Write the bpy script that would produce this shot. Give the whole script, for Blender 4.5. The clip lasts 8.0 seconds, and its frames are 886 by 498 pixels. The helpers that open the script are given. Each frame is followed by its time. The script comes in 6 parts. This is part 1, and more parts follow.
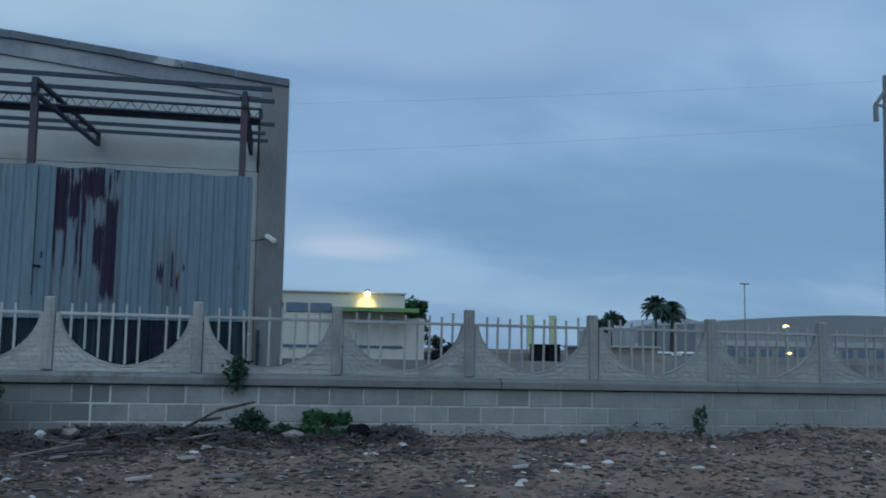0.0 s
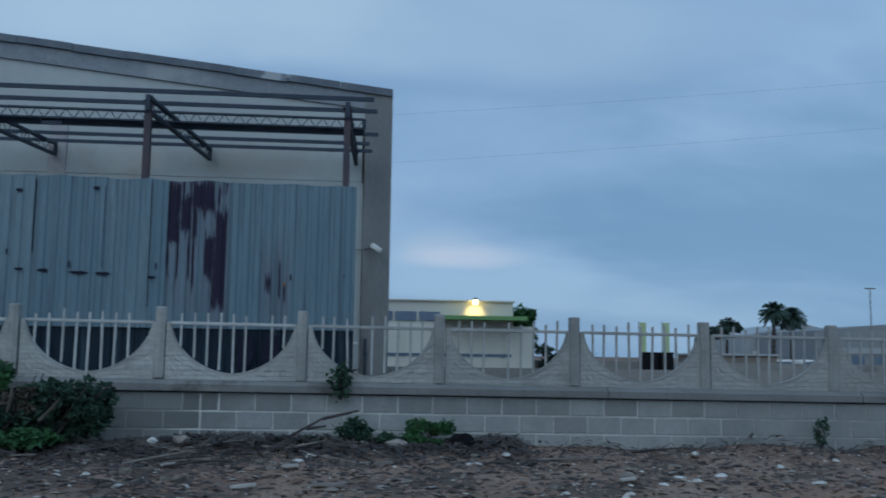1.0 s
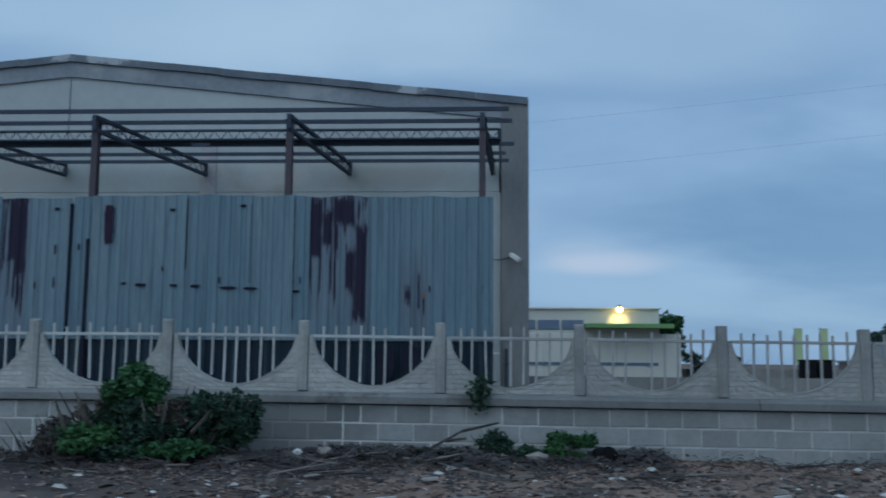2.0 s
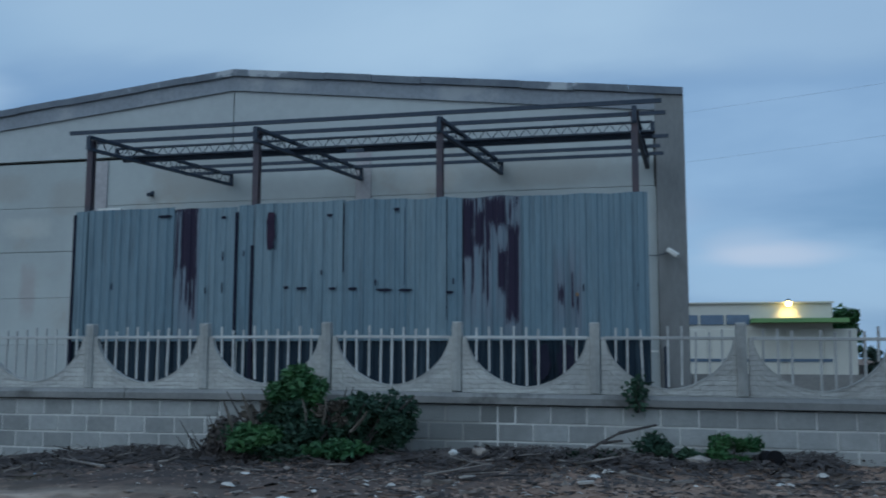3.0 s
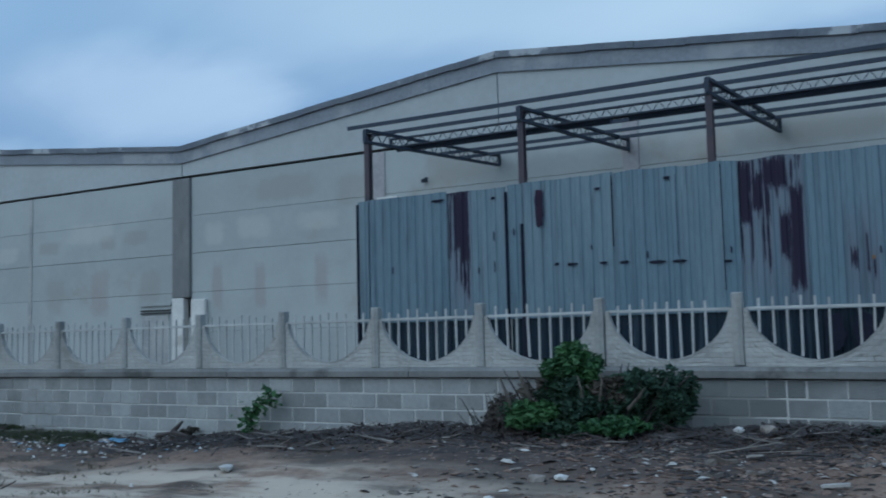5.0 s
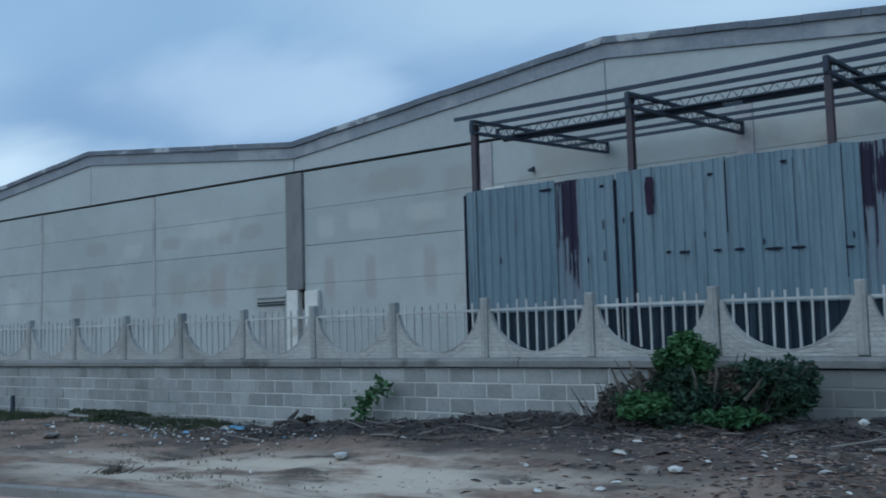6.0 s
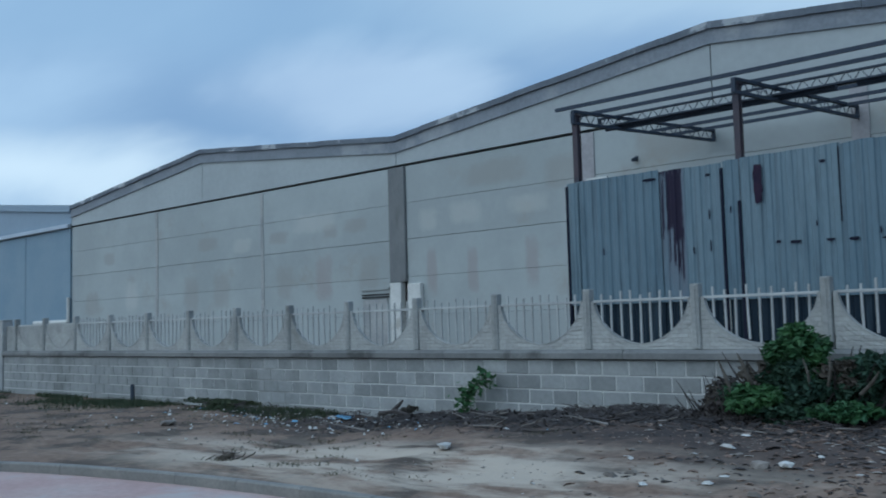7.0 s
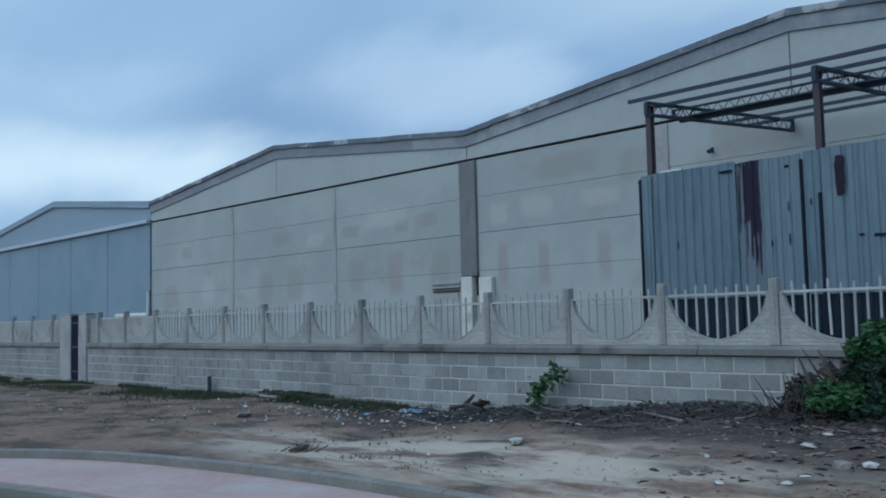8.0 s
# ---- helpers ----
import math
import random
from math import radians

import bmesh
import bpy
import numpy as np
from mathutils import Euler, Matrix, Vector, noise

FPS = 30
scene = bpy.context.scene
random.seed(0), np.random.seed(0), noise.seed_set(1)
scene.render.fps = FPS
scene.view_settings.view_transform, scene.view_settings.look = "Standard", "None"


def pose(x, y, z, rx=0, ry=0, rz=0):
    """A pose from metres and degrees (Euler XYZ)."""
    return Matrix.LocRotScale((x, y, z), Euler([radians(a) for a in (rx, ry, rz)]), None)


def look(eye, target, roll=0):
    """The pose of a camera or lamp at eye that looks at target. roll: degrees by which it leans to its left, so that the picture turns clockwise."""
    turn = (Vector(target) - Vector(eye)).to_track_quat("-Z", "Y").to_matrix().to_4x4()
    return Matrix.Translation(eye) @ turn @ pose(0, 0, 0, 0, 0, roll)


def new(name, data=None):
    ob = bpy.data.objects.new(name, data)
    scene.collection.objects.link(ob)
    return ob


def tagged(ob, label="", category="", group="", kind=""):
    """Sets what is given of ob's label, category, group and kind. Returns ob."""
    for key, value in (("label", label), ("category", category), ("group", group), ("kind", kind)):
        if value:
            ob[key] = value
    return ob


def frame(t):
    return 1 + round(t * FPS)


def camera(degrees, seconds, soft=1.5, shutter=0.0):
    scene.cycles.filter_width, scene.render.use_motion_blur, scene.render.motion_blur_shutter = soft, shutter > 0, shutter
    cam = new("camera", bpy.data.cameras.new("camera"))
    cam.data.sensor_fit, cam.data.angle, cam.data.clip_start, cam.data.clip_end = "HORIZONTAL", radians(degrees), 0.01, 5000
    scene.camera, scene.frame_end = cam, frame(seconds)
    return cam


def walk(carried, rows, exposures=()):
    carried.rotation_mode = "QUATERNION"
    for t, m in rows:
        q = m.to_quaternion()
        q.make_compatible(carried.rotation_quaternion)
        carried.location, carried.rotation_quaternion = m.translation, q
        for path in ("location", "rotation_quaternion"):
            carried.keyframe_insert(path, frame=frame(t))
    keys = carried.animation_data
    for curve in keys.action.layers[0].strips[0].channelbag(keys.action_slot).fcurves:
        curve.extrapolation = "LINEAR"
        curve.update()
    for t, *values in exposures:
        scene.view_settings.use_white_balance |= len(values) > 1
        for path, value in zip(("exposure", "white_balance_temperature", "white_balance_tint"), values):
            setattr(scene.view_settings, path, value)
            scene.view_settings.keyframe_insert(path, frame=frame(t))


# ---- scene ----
cam = camera(50.3, 8.0, soft=1.8, shutter=0.4)
PATH = [
    (0, (7.691, -12.596, 1.536), (8.112, -10.652, 1.744), 0.9),
    (0.5, (7.77, -12.536, 1.538), (8.095, -10.574, 1.753), 0.8),
    (1, (7.81, -12.444, 1.538), (8.003, -10.466, 1.76), 0.8),
    (1.5, (7.842, -12.365, 1.545), (7.895, -10.38, 1.778), 0.6),
    (2.8, (7.951, -12.281, 1.62), (7.577, -10.33, 1.853), 0.2),
    (3, (7.958, -12.26, 1.624), (7.523, -10.321, 1.853), 0.1),
    (3.5, (7.974, -12.171, 1.643), (7.386, -10.273, 1.865), -0.1),
    (4, (8.006, -12.124, 1.655), (7.255, -10.282, 1.856), -0.5),
    (4.5, (8.011, -12.129, 1.654), (7.16, -10.329, 1.845), -1.0),
    (5, (7.994, -12.112, 1.658), (7.02, -10.375, 1.839), -1.4),
    (6.5, (8.012, -12.131, 1.654), (6.76, -10.58, 1.815), -1.6),
    (7, (8.024, -12.142, 1.651), (6.687, -10.662, 1.807), -1.6),
    (7.5, (8.019, -12.137, 1.652), (6.622, -10.714, 1.803), -1.5),
    (8, (7.999, -12.117, 1.657), (6.554, -10.742, 1.804), -1.4),
]
walk(cam, [(t, look(eye, target, roll)) for t, eye, target, roll in PATH], exposures=[(0, 0.0, 6500, 10), (3, 0.06, 6500, 10), (4.5, 0.26, 6550, 10), (8, 0.34, 6750, 10)])

# ---------------------------------------------------------------- sky and light
SUN_ELEV, SUN_AZ = radians(35), radians(200)
SKY_GAIN = 1.0


def node(tree, kind, **inputs):
    n = tree.nodes.new(kind)
    for key, value in inputs.items():
        n.inputs[key.replace("_", " ")].default_value = value
    return n


def build_world():
    world = bpy.data.worlds.new("dusk_sky")
    world.use_nodes = True
    scene.world = world
    nt = world.node_tree
    nt.nodes.clear()
    L = nt.links.new
    coord = nt.nodes.new("ShaderNodeTexCoord")
    sep = nt.nodes.new("ShaderNodeSeparateXYZ")
    L(coord.outputs["Generated"], sep.inputs[0])

    def math_(op, a, b=None, c=None, clamp=False):
        m = nt.nodes.new("ShaderNodeMath")
        m.operation, m.use_clamp = op, clamp
        for i, v in enumerate((a, b, c)):
            if v is None:
                continue
            if isinstance(v, (int, float)):
                m.inputs[i].default_value = v
            else:
                L(v, m.inputs[i])
        return m.outputs[0]

    def mix_(f, a, b):
        m = nt.nodes.new("ShaderNodeMix")
        m.data_type = "RGBA"
        for i, v in ((0, f), (6, a), (7, b)):
            if isinstance(v, (int, float)):
                m.inputs[i].default_value = v
            elif isinstance(v, tuple):
                m.inputs[i].default_value = (*v, 1)
            else:
                L(v, m.inputs[i])
        return m.outputs[2]

    def smooth(v, lo, hi):
        m = nt.nodes.new("ShaderNodeMapRange")
        m.interpolation_type = "SMOOTHSTEP"
        L(v, m.inputs[0])
        m.inputs[1].default_value, m.inputs[2].default_value = lo, hi
        return m.outputs[0]

    up = math_("MAXIMUM", sep.outputs[2], 0.0)
    den = math_("ADD", up, 0.32)
    comb = nt.nodes.new("ShaderNodeCombineXYZ")
    L(math_("DIVIDE", sep.outputs[0], den), comb.inputs[0])
    L(math_("DIVIDE", sep.outputs[1], den), comb.inputs[1])

    def clouds(scale, detail, rough, offset, distort=0.4):
        mp = nt.nodes.new("ShaderNodeMapping")
        mp.inputs["Location"].default_value = offset
        mp.inputs["Rotation"].default_value = (0, 0, radians(25))
        mp.inputs["Scale"].default_value = (0.7, 1.25, 1)
        L(comb.outputs[0], mp.inputs[0])
        n = node(nt, "ShaderNodeTexNoise", Scale=scale, Detail=detail, Roughness=rough, Distortion=distort)
        L(mp.outputs[0], n.inputs["Vector"])
        return n.outputs[0]

    big = clouds(0.55, 3, 0.45, (3.1, 1.2, 0))
    small = clouds(1.9, 5, 0.5, (0.4, 7.7, 0), 0.2)
    field = math_("ADD", math_("MULTIPLY", big, 0.64), math_("MULTIPLY", small, 0.36))

    sky = nt.nodes.new("ShaderNodeTexSky")
    sky.sky_type, sky.sun_disc = "NISHITA", False
    sky.sun_elevation, sky.sun_rotation = SUN_ELEV, SUN_AZ
    sky_dim = nt.nodes.new("ShaderNodeVectorMath")
    sky_dim.operation = "SCALE"
    sky_dim.inputs["Scale"].default_value = 0.07
    L(sky.outputs[0], sky_dim.inputs[0])

    cloud = mix_(smooth(field, 0.38, 0.62), (0.168, 0.318, 0.550), (0.335, 0.535, 0.775))
    low = smooth(up, 0.0, 0.30)
    cloud = mix_(low, mix_(0.5, (0.200, 0.370, 0.600), cloud), cloud)
    col = mix_(0.86, sky_dim.outputs[0], cloud)

    # pale breaks in the cloud, low over the horizon
    def puff(yaw, pitch, half_w, half_h, strength, tint):
        nonlocal col
        y, p = radians(yaw), radians(pitch)
        c = Vector((-math.sin(y) * math.cos(p), math.cos(y) * math.cos(p), math.sin(p)))
        u = Vector((math.cos(y), math.sin(y), 0))
        v = u.cross(c) * -1

        def along(axis, off, half):
            d = nt.nodes.new("ShaderNodeVectorMath")
            d.operation = "DOT_PRODUCT"
            L(coord.outputs["Generated"], d.inputs[0])
            d.inputs[1].default_value = axis
            return math_("DIVIDE", math_("SUBTRACT", d.outputs["Value"], off), half)

        a = along(u, 0.0, math.sin(radians(half_w)))
        b = along(v, c.dot(v), math.sin(radians(half_h)))
        r = math_("SQRT", math_("ADD", math_("MULTIPLY", a, a), math_("MULTIPLY", b, b)))
        r = math_("ADD", r, math_("MULTIPLY", math_("SUBTRACT", small, 0.5), 2.2))
        front = along(c, 0.0, 1.0)
        mask = math_("MULTIPLY", math_("SUBTRACT", 1.0, smooth(r, 0.25, 1.15)), smooth(front, 0.2, 0.5))
        col = mix_(math_("MULTIPLY", mask, strength), col, tint)

    puff(-32.0, 7.0, 20.0, 11.0, 0.70, (0.148, 0.300, 0.500))
    puff(-6.2, 5.8, 5.0, 0.9, 0.55, (0.52, 0.60, 0.74))
    puff(-5.0, 6.4, 3.2, 1.2, 0.30, (0.48, 0.58, 0.73))
    puff(2.0, 5.0, 4.0, 0.8, 0.5, (0.50, 0.59, 0.74))
    puff(2.0, 9.5, 5.0, 4.0, 0.40, (0.40, 0.54, 0.72))
    puff(26.0, 20.0, 24.0, 6.5, 0.60, (0.40, 0.585, 0.76))
    puff(58.0, 18.0, 22.0, 4.5, 0.65, (0.215, 0.385, 0.600))
    puff(66.0, 9.2, 13.0, 3.2, 0.80, (0.52, 0.70, 0.86))
    puff(47.0, 14.5, 10.0, 3.0, 0.55, (0.40, 0.56, 0.76))
    puff(-2.0, 20.0, 26.0, 4.0, 0.45, (0.40, 0.58, 0.76))

    # the overcast is brightest overhead and towards the low sun behind the viewer
    back = math_("MULTIPLY", sep.outputs[1], -1.0)
    gain = math_("ADD", 1.0, math_("MULTIPLY", smooth(up, 0.38, 0.95), 0.7))
    gain = math_("ADD", gain, math_("MULTIPLY", smooth(back, 0.0, 1.0), 0.5))
    warm = mix_(smooth(back, 0.0, 0.8), col, (0.335, 0.488, 0.665))
    bg = nt.nodes.new("ShaderNodeBackground")
    L(warm, bg.inputs[0])
    L(math_("MULTIPLY", gain, SKY_GAIN), bg.inputs[1])
    out = nt.nodes.new("ShaderNodeOutputWorld")
    L(bg.outputs[0], out.inputs[0])


build_world()
sun_data = bpy.data.lights.new("veiled_sun", "SUN")
sun_data.energy, sun_data.angle, sun_data.color = 0.5, radians(70), (0.86, 0.95, 1.0)
sun = new("veiled_sun", sun_data)
sun.matrix_world = look((0, 0, 60), (0.6 * 60, 60, 0))

# ---------------------------------------------------------------- materials


def surf(name, col, col2=None, scale=1.5, rough=0.85, bump=0.15, bscale=60.0, metal=0.0, piece=0.0,
         stain=None, stain_scale=0.6, stain_lo=0.52, stain_hi=0.68, squash=(1, 1, 1), spec=0.3, fine=0.25):
    """Two scales of variation in world space, stains with a shape of their own, and fine relief."""
    m = bpy.data.materials.new(name)
    m.use_nodes = True
    nt = m.node_tree
    L = nt.links.new
    b = nt.nodes["Principled BSDF"]
    b.inputs["Roughness"].default_value, b.inputs["Metallic"].default_value = rough, metal
    b.inputs["Specular IOR Level"].default_value = spec
    geo = nt.nodes.new("ShaderNodeNewGeometry")
    mp = nt.nodes.new("ShaderNodeMapping")
    mp.inputs["Scale"].default_value = squash
    L(geo.outputs["Position"], mp.inputs[0])

    def noise_(s, detail=4, rough_=0.6):
        n = node(nt, "ShaderNodeTexNoise", Scale=s, Detail=detail, Roughness=rough_)
        L(mp.outputs[0], n.inputs["Vector"])
        return n.outputs[0]

    def ramp(v, lo, hi):
        r = nt.nodes.new("ShaderNodeMapRange")
        r.interpolation_type = "SMOOTHSTEP"
        L(v, r.inputs[0])
        r.inputs[1].default_value, r.inputs[2].default_value = lo, hi
        return r.outputs[0]

    def mix_(f, a, c, kind="MIX"):
        x = nt.nodes.new("ShaderNodeMix")
        x.data_type, x.blend_type = "RGBA", kind
        for i, v in ((0, f), (6, a), (7, c)):
            if isinstance(v, (int, float)):
                x.inputs[i].default_value = v
            elif isinstance(v, tuple):
                x.inputs[i].default_value = (*v, 1)
            else:
                L(v, x.inputs[i])
        return x.outputs[2]

    out = mix_(ramp(noise_(scale), 0.34, 0.66), col, col2 or tuple(c * 0.8 for c in col))
    grain = ramp(noise_(scale * 14, 3), 0.25, 0.75)
    out = mix_(fine, out, mix_(grain, tuple(c * 0.6 for c in col), tuple(min(1, c * 1.3) for c in col)))
    if stain:
        out = mix_(ramp(noise_(stain_scale, 5, 0.65), stain_lo, stain_hi), out, stain)
    if piece:
        info = nt.nodes.new("ShaderNodeObjectInfo")
        r = nt.nodes.new("ShaderNodeMapRange")
        L(info.outputs["Random"], r.inputs[0])
        r.inputs[3].default_value, r.inputs[4].default_value = 1 - piece, 1 + piece
        hs = nt.nodes.new("ShaderNodeHueSaturation")
        L(r.outputs[0], hs.inputs["Value"])
        L(out, hs.inputs["Color"])
        out = hs.outputs[0]
    L(out, b.inputs["Base Color"])
    if bump:
        bp = nt.nodes.new("ShaderNodeBump")
        bp.inputs["Strength"].default_value, bp.inputs["Distance"].default_value = bump, 0.02
        L(noise_(bscale, 5), bp.inputs["Height"])
        L(bp.outputs[0], b.inputs["Normal"])
    return m


def sheet_paint(name, col, col2, runs=(), spots=0.62):
    """Painted corrugated steel with runs of rust, each of its own place and length."""
    m = surf(name, col, col2, scale=0.9, rough=0.55, bump=0.05, bscale=30, metal=0.0, squash=(2.2, 1, 0.35), spec=0.4)
    nt = m.node_tree
    L = nt.links.new
    b = nt.nodes["Principled BSDF"]
    base = b.inputs["Base Color"].links[0].from_socket
    geo = nt.nodes.new("ShaderNodeNewGeometry")
    sep = nt.nodes.new("ShaderNodeSeparateXYZ")
    L(geo.outputs["Position"], sep.inputs[0])

    def math_(op, a, c=0.0, d=0.0):
        x = nt.nodes.new("ShaderNodeMath")
        x.operation = op
        for i, v in enumerate((a, c, d)):
            if isinstance(v, (int, float)):
                x.inputs[i].default_value = v
            else:
                L(v, x.inputs[i])
        return x.outputs[0]

    def noise_(sx, sz, detail=3):
        mp = nt.nodes.new("ShaderNodeMapping")
        mp.inputs["Scale"].default_value = (sx, 0, sz)
        L(geo.outputs["Position"], mp.inputs[0])
        n = node(nt, "ShaderNodeTexNoise", Scale=1.0, Detail=detail, Roughness=0.65)
        L(mp.outputs[0], n.inputs["Vector"])
        return n.outputs[0]

    def ramp(v, lo, hi):
        r = nt.nodes.new("ShaderNodeMapRange")
        r.interpolation_type = "SMOOTHSTEP"
        L(v, r.inputs[0])
        r.inputs[1].default_value, r.inputs[2].default_value = lo, hi
        return r.outputs[0]

    spot = ramp(noise_(5.0, 1.6, 5), spots, spots + 0.04)
    mask = math_("MULTIPLY", spot, 0.8)
    if runs:
        # each run of rust: x0, x1, upper z, lower z; ragged along the ribs
        near = None
        for x0, x1, z1, z0 in runs:
            dx = math_("DIVIDE", math_("SUBTRACT", math_("ABSOLUTE", math_("SUBTRACT", sep.outputs[0], (x0 + x1) / 2)), (x1 - x0) / 2), 0.022)
            dz = math_("DIVIDE", math_("SUBTRACT", math_("ABSOLUTE", math_("SUBTRACT", sep.outputs[2], (z0 + z1) / 2)), (z1 - z0) / 2), 0.16)
            d = math_("MAXIMUM", dx, dz)
            near = d if near is None else math_("MINIMUM", near, d)
        wobble = math_("MULTIPLY", math_("SUBTRACT", noise_(34.0, 0.5, 3), 0.5), 5.0)
        blot = math_("MULTIPLY", math_("SUBTRACT", noise_(7.0, 3.0, 5), 0.5), 2.4)
        edge = math_("ADD", near, math_("ADD", wobble, blot))
        streak = math_("SUBTRACT", 1.0, ramp(edge, -0.2, 0.55))
        bare = math_("MULTIPLY", math_("SUBTRACT", 1.0, ramp(math_("ADD", near, math_("MULTIPLY", wobble, 2.0)), 0.0, 6.0)), 0.55)
        veil = nt.nodes.new("ShaderNodeMix")
        veil.data_type = "RGBA"
        L(bare, veil.inputs[0])
        L(base, veil.inputs[6])
        veil.inputs[7].default_value = (0.118, 0.122, 0.150, 1)
        base = veil.outputs[2]
        mask = math_("MAXIMUM", mask, streak)
    grime = nt.nodes.new("ShaderNodeMix")
    grime.data_type = "RGBA"
    L(math_("MULTIPLY", ramp(noise_(7.0, 0.30, 4), 0.50, 0.68), 0.55), grime.inputs[0])
    L(base, grime.inputs[6])
    grime.inputs[7].default_value = (0.045, 0.070, 0.088, 1)
    base = grime.outputs[2]
    mix = nt.nodes.new("ShaderNodeMix")
    mix.data_type = "RGBA"
    L(mask, mix.inputs[0])
    L(base, mix.inputs[6])
    rust = nt.nodes.new("ShaderNodeMix")
    rust.data_type = "RGBA"
    L(noise_(14.0, 5.0, 5), rust.inputs[0])
    rust.inputs[6].default_value, rust.inputs[7].default_value = (0.011, 0.011, 0.025, 1), (0.024, 0.015, 0.034, 1)
    L(rust.outputs[2], mix.inputs[7])
    L(mix.outputs[2], b.inputs["Base Color"])
    rr = nt.nodes.new("ShaderNodeMapRange")
    L(mask, rr.inputs[0])
    rr.inputs[3].default_value, rr.inputs[4].default_value = 0.5, 0.95
    L(rr.outputs[0], b.inputs["Roughness"])
    return m


def glow(name, col, strength):
    m = bpy.data.materials.new(name)
    m.use_nodes = True
    b = m.node_tree.nodes["Principled BSDF"]
    b.inputs["Base Color"].default_value = (*col, 1)
    b.inputs["Emission Color"].default_value = (*col, 1)
    b.inputs["Emission Strength"].default_value = strength
    return m


M_DIRT = surf("dirt", (0.190, 0.126, 0.095), (0.272, 0.200, 0.156), scale=0.7, rough=1.0, bump=0.8, bscale=9,
              stain=(0.088, 0.068, 0.056), stain_scale=0.9, stain_lo=0.46, stain_hi=0.60, spec=0.1, fine=0.62)


def add_sand(m):
    """A pale sandy track along the kerb, and dark leaf mould towards the rubbish bank."""
    nt = m.node_tree
    L = nt.links.new
    b = nt.nodes["Principled BSDF"]
    base = b.inputs["Base Color"].links[0].from_socket
    geo = nt.nodes.new("ShaderNodeNewGeometry")
    sep = nt.nodes.new("ShaderNodeSeparateXYZ")
    L(geo.outputs["Position"], sep.inputs[0])
    mp = nt.nodes.new("ShaderNodeMapping")
    mp.inputs["Scale"].default_value = (0.42, 1.5, 1.0)
    L(geo.outputs["Position"], mp.inputs[0])
    n = node(nt, "ShaderNodeTexNoise", Scale=1.1, Detail=6, Roughness=0.6)
    L(mp.outputs[0], n.inputs["Vector"])

    def ramp(v, lo, hi):
        r = nt.nodes.new("ShaderNodeMapRange")
        r.interpolation_type = "SMOOTHSTEP"
        L(v, r.inputs[0])
        r.inputs[1].default_value, r.inputs[2].default_value = lo, hi
        return r.outputs[0]

    def mul(a, c):
        x = nt.nodes.new("ShaderNodeMath")
        x.operation = "MULTIPLY"
        L(a, x.inputs[0])
        L(c, x.inputs[1])
        return x.outputs[0]

    mask = mul(mul(ramp(sep.outputs[1], -3.0, -4.2), ramp(sep.outputs[0], 6.5, 2.2)), mul(mul(ramp(sep.outputs[0], -7.5, -2.0), ramp(sep.outputs[1], -6.3, -5.0)), ramp(n.outputs[0], 0.38, 0.56)))
    mix = nt.nodes.new("ShaderNodeMix")
    mix.data_type = "RGBA"
    L(mask, mix.inputs[0])
    L(base, mix.inputs[6])
    mix.inputs[7].default_value = (0.420, 0.345, 0.275, 1)
    # black leaf mould and burnt rubbish round the bush, with a ragged edge
    n2 = node(nt, "ShaderNodeTexNoise", Scale=1.3, Detail=6, Roughness=0.65)
    L(geo.outputs["Position"], n2.inputs["Vector"])

    def madd(a, k, c):
        x = nt.nodes.new("ShaderNodeMath")
        x.operation = "MULTIPLY_ADD"
        L(a, x.inputs[0])
        x.inputs[1].default_value = k
        if isinstance(c, (int, float)):
            x.inputs[2].default_value = c
        else:
            L(c, x.inputs[2])
        return x.outputs[0]

    reach = madd(n2.outputs[0], 3.0, madd(ramp(sep.outputs[0], 0.0, 3.0), 1.5, sep.outputs[1]))
    mould = mul(mul(ramp(reach, -1.7, 0.1), ramp(sep.outputs[0], -8.0, -4.5)), ramp(sep.outputs[0], 7.5, 5.5))
    dark = nt.nodes.new("ShaderNodeMix")
    dark.data_type = "RGBA"
    L(madd(mould, 0.75, 0.0), dark.inputs[0])
    L(mix.outputs[2], dark.inputs[6])
    dark.inputs[7].default_value = (0.046, 0.038, 0.037, 1)
    L(dark.outputs[2], b.inputs["Base Color"])


add_sand(M_DIRT)
M_ROAD = surf("worn_asphalt", (0.060, 0.060, 0.062), (0.085, 0.083, 0.080), scale=2, rough=0.95, bump=0.4, bscale=60)
M_PINK = surf("red_paving", (0.400, 0.260, 0.235), (0.440, 0.325, 0.295), scale=0.9, rough=0.9, bump=0.3, bscale=40,
              stain=(0.40, 0.34, 0.32), stain_scale=1.3)
M_KERB = surf("kerb_concrete", (0.225, 0.212, 0.190), (0.165, 0.158, 0.145), scale=2.0, rough=0.95, bump=0.35, bscale=45, piece=0.08)
M_BLOCK = surf("block_concrete", (0.232, 0.240, 0.236), (0.315, 0.320, 0.308), scale=1.1, rough=0.97, bump=0.5, bscale=40, piece=0.20,
               stain=(0.150, 0.156, 0.152), stain_scale=0.28, stain_lo=0.5, stain_hi=0.68)
M_MORTAR = surf("mortar", (0.500, 0.495, 0.470), (0.390, 0.385, 0.365), scale=1.5, rough=0.98, bump=0.5, bscale=50,
                stain=(0.220, 0.218, 0.206), stain_scale=0.32, stain_lo=0.52, stain_hi=0.64)
M_PLASTER = surf("rough_plaster", (0.190, 0.185, 0.175), (0.240, 0.232, 0.218), scale=0.7, rough=0.97, bump=0.4, bscale=30,
                 stain=(0.135, 0.130, 0.120), stain_scale=0.6)
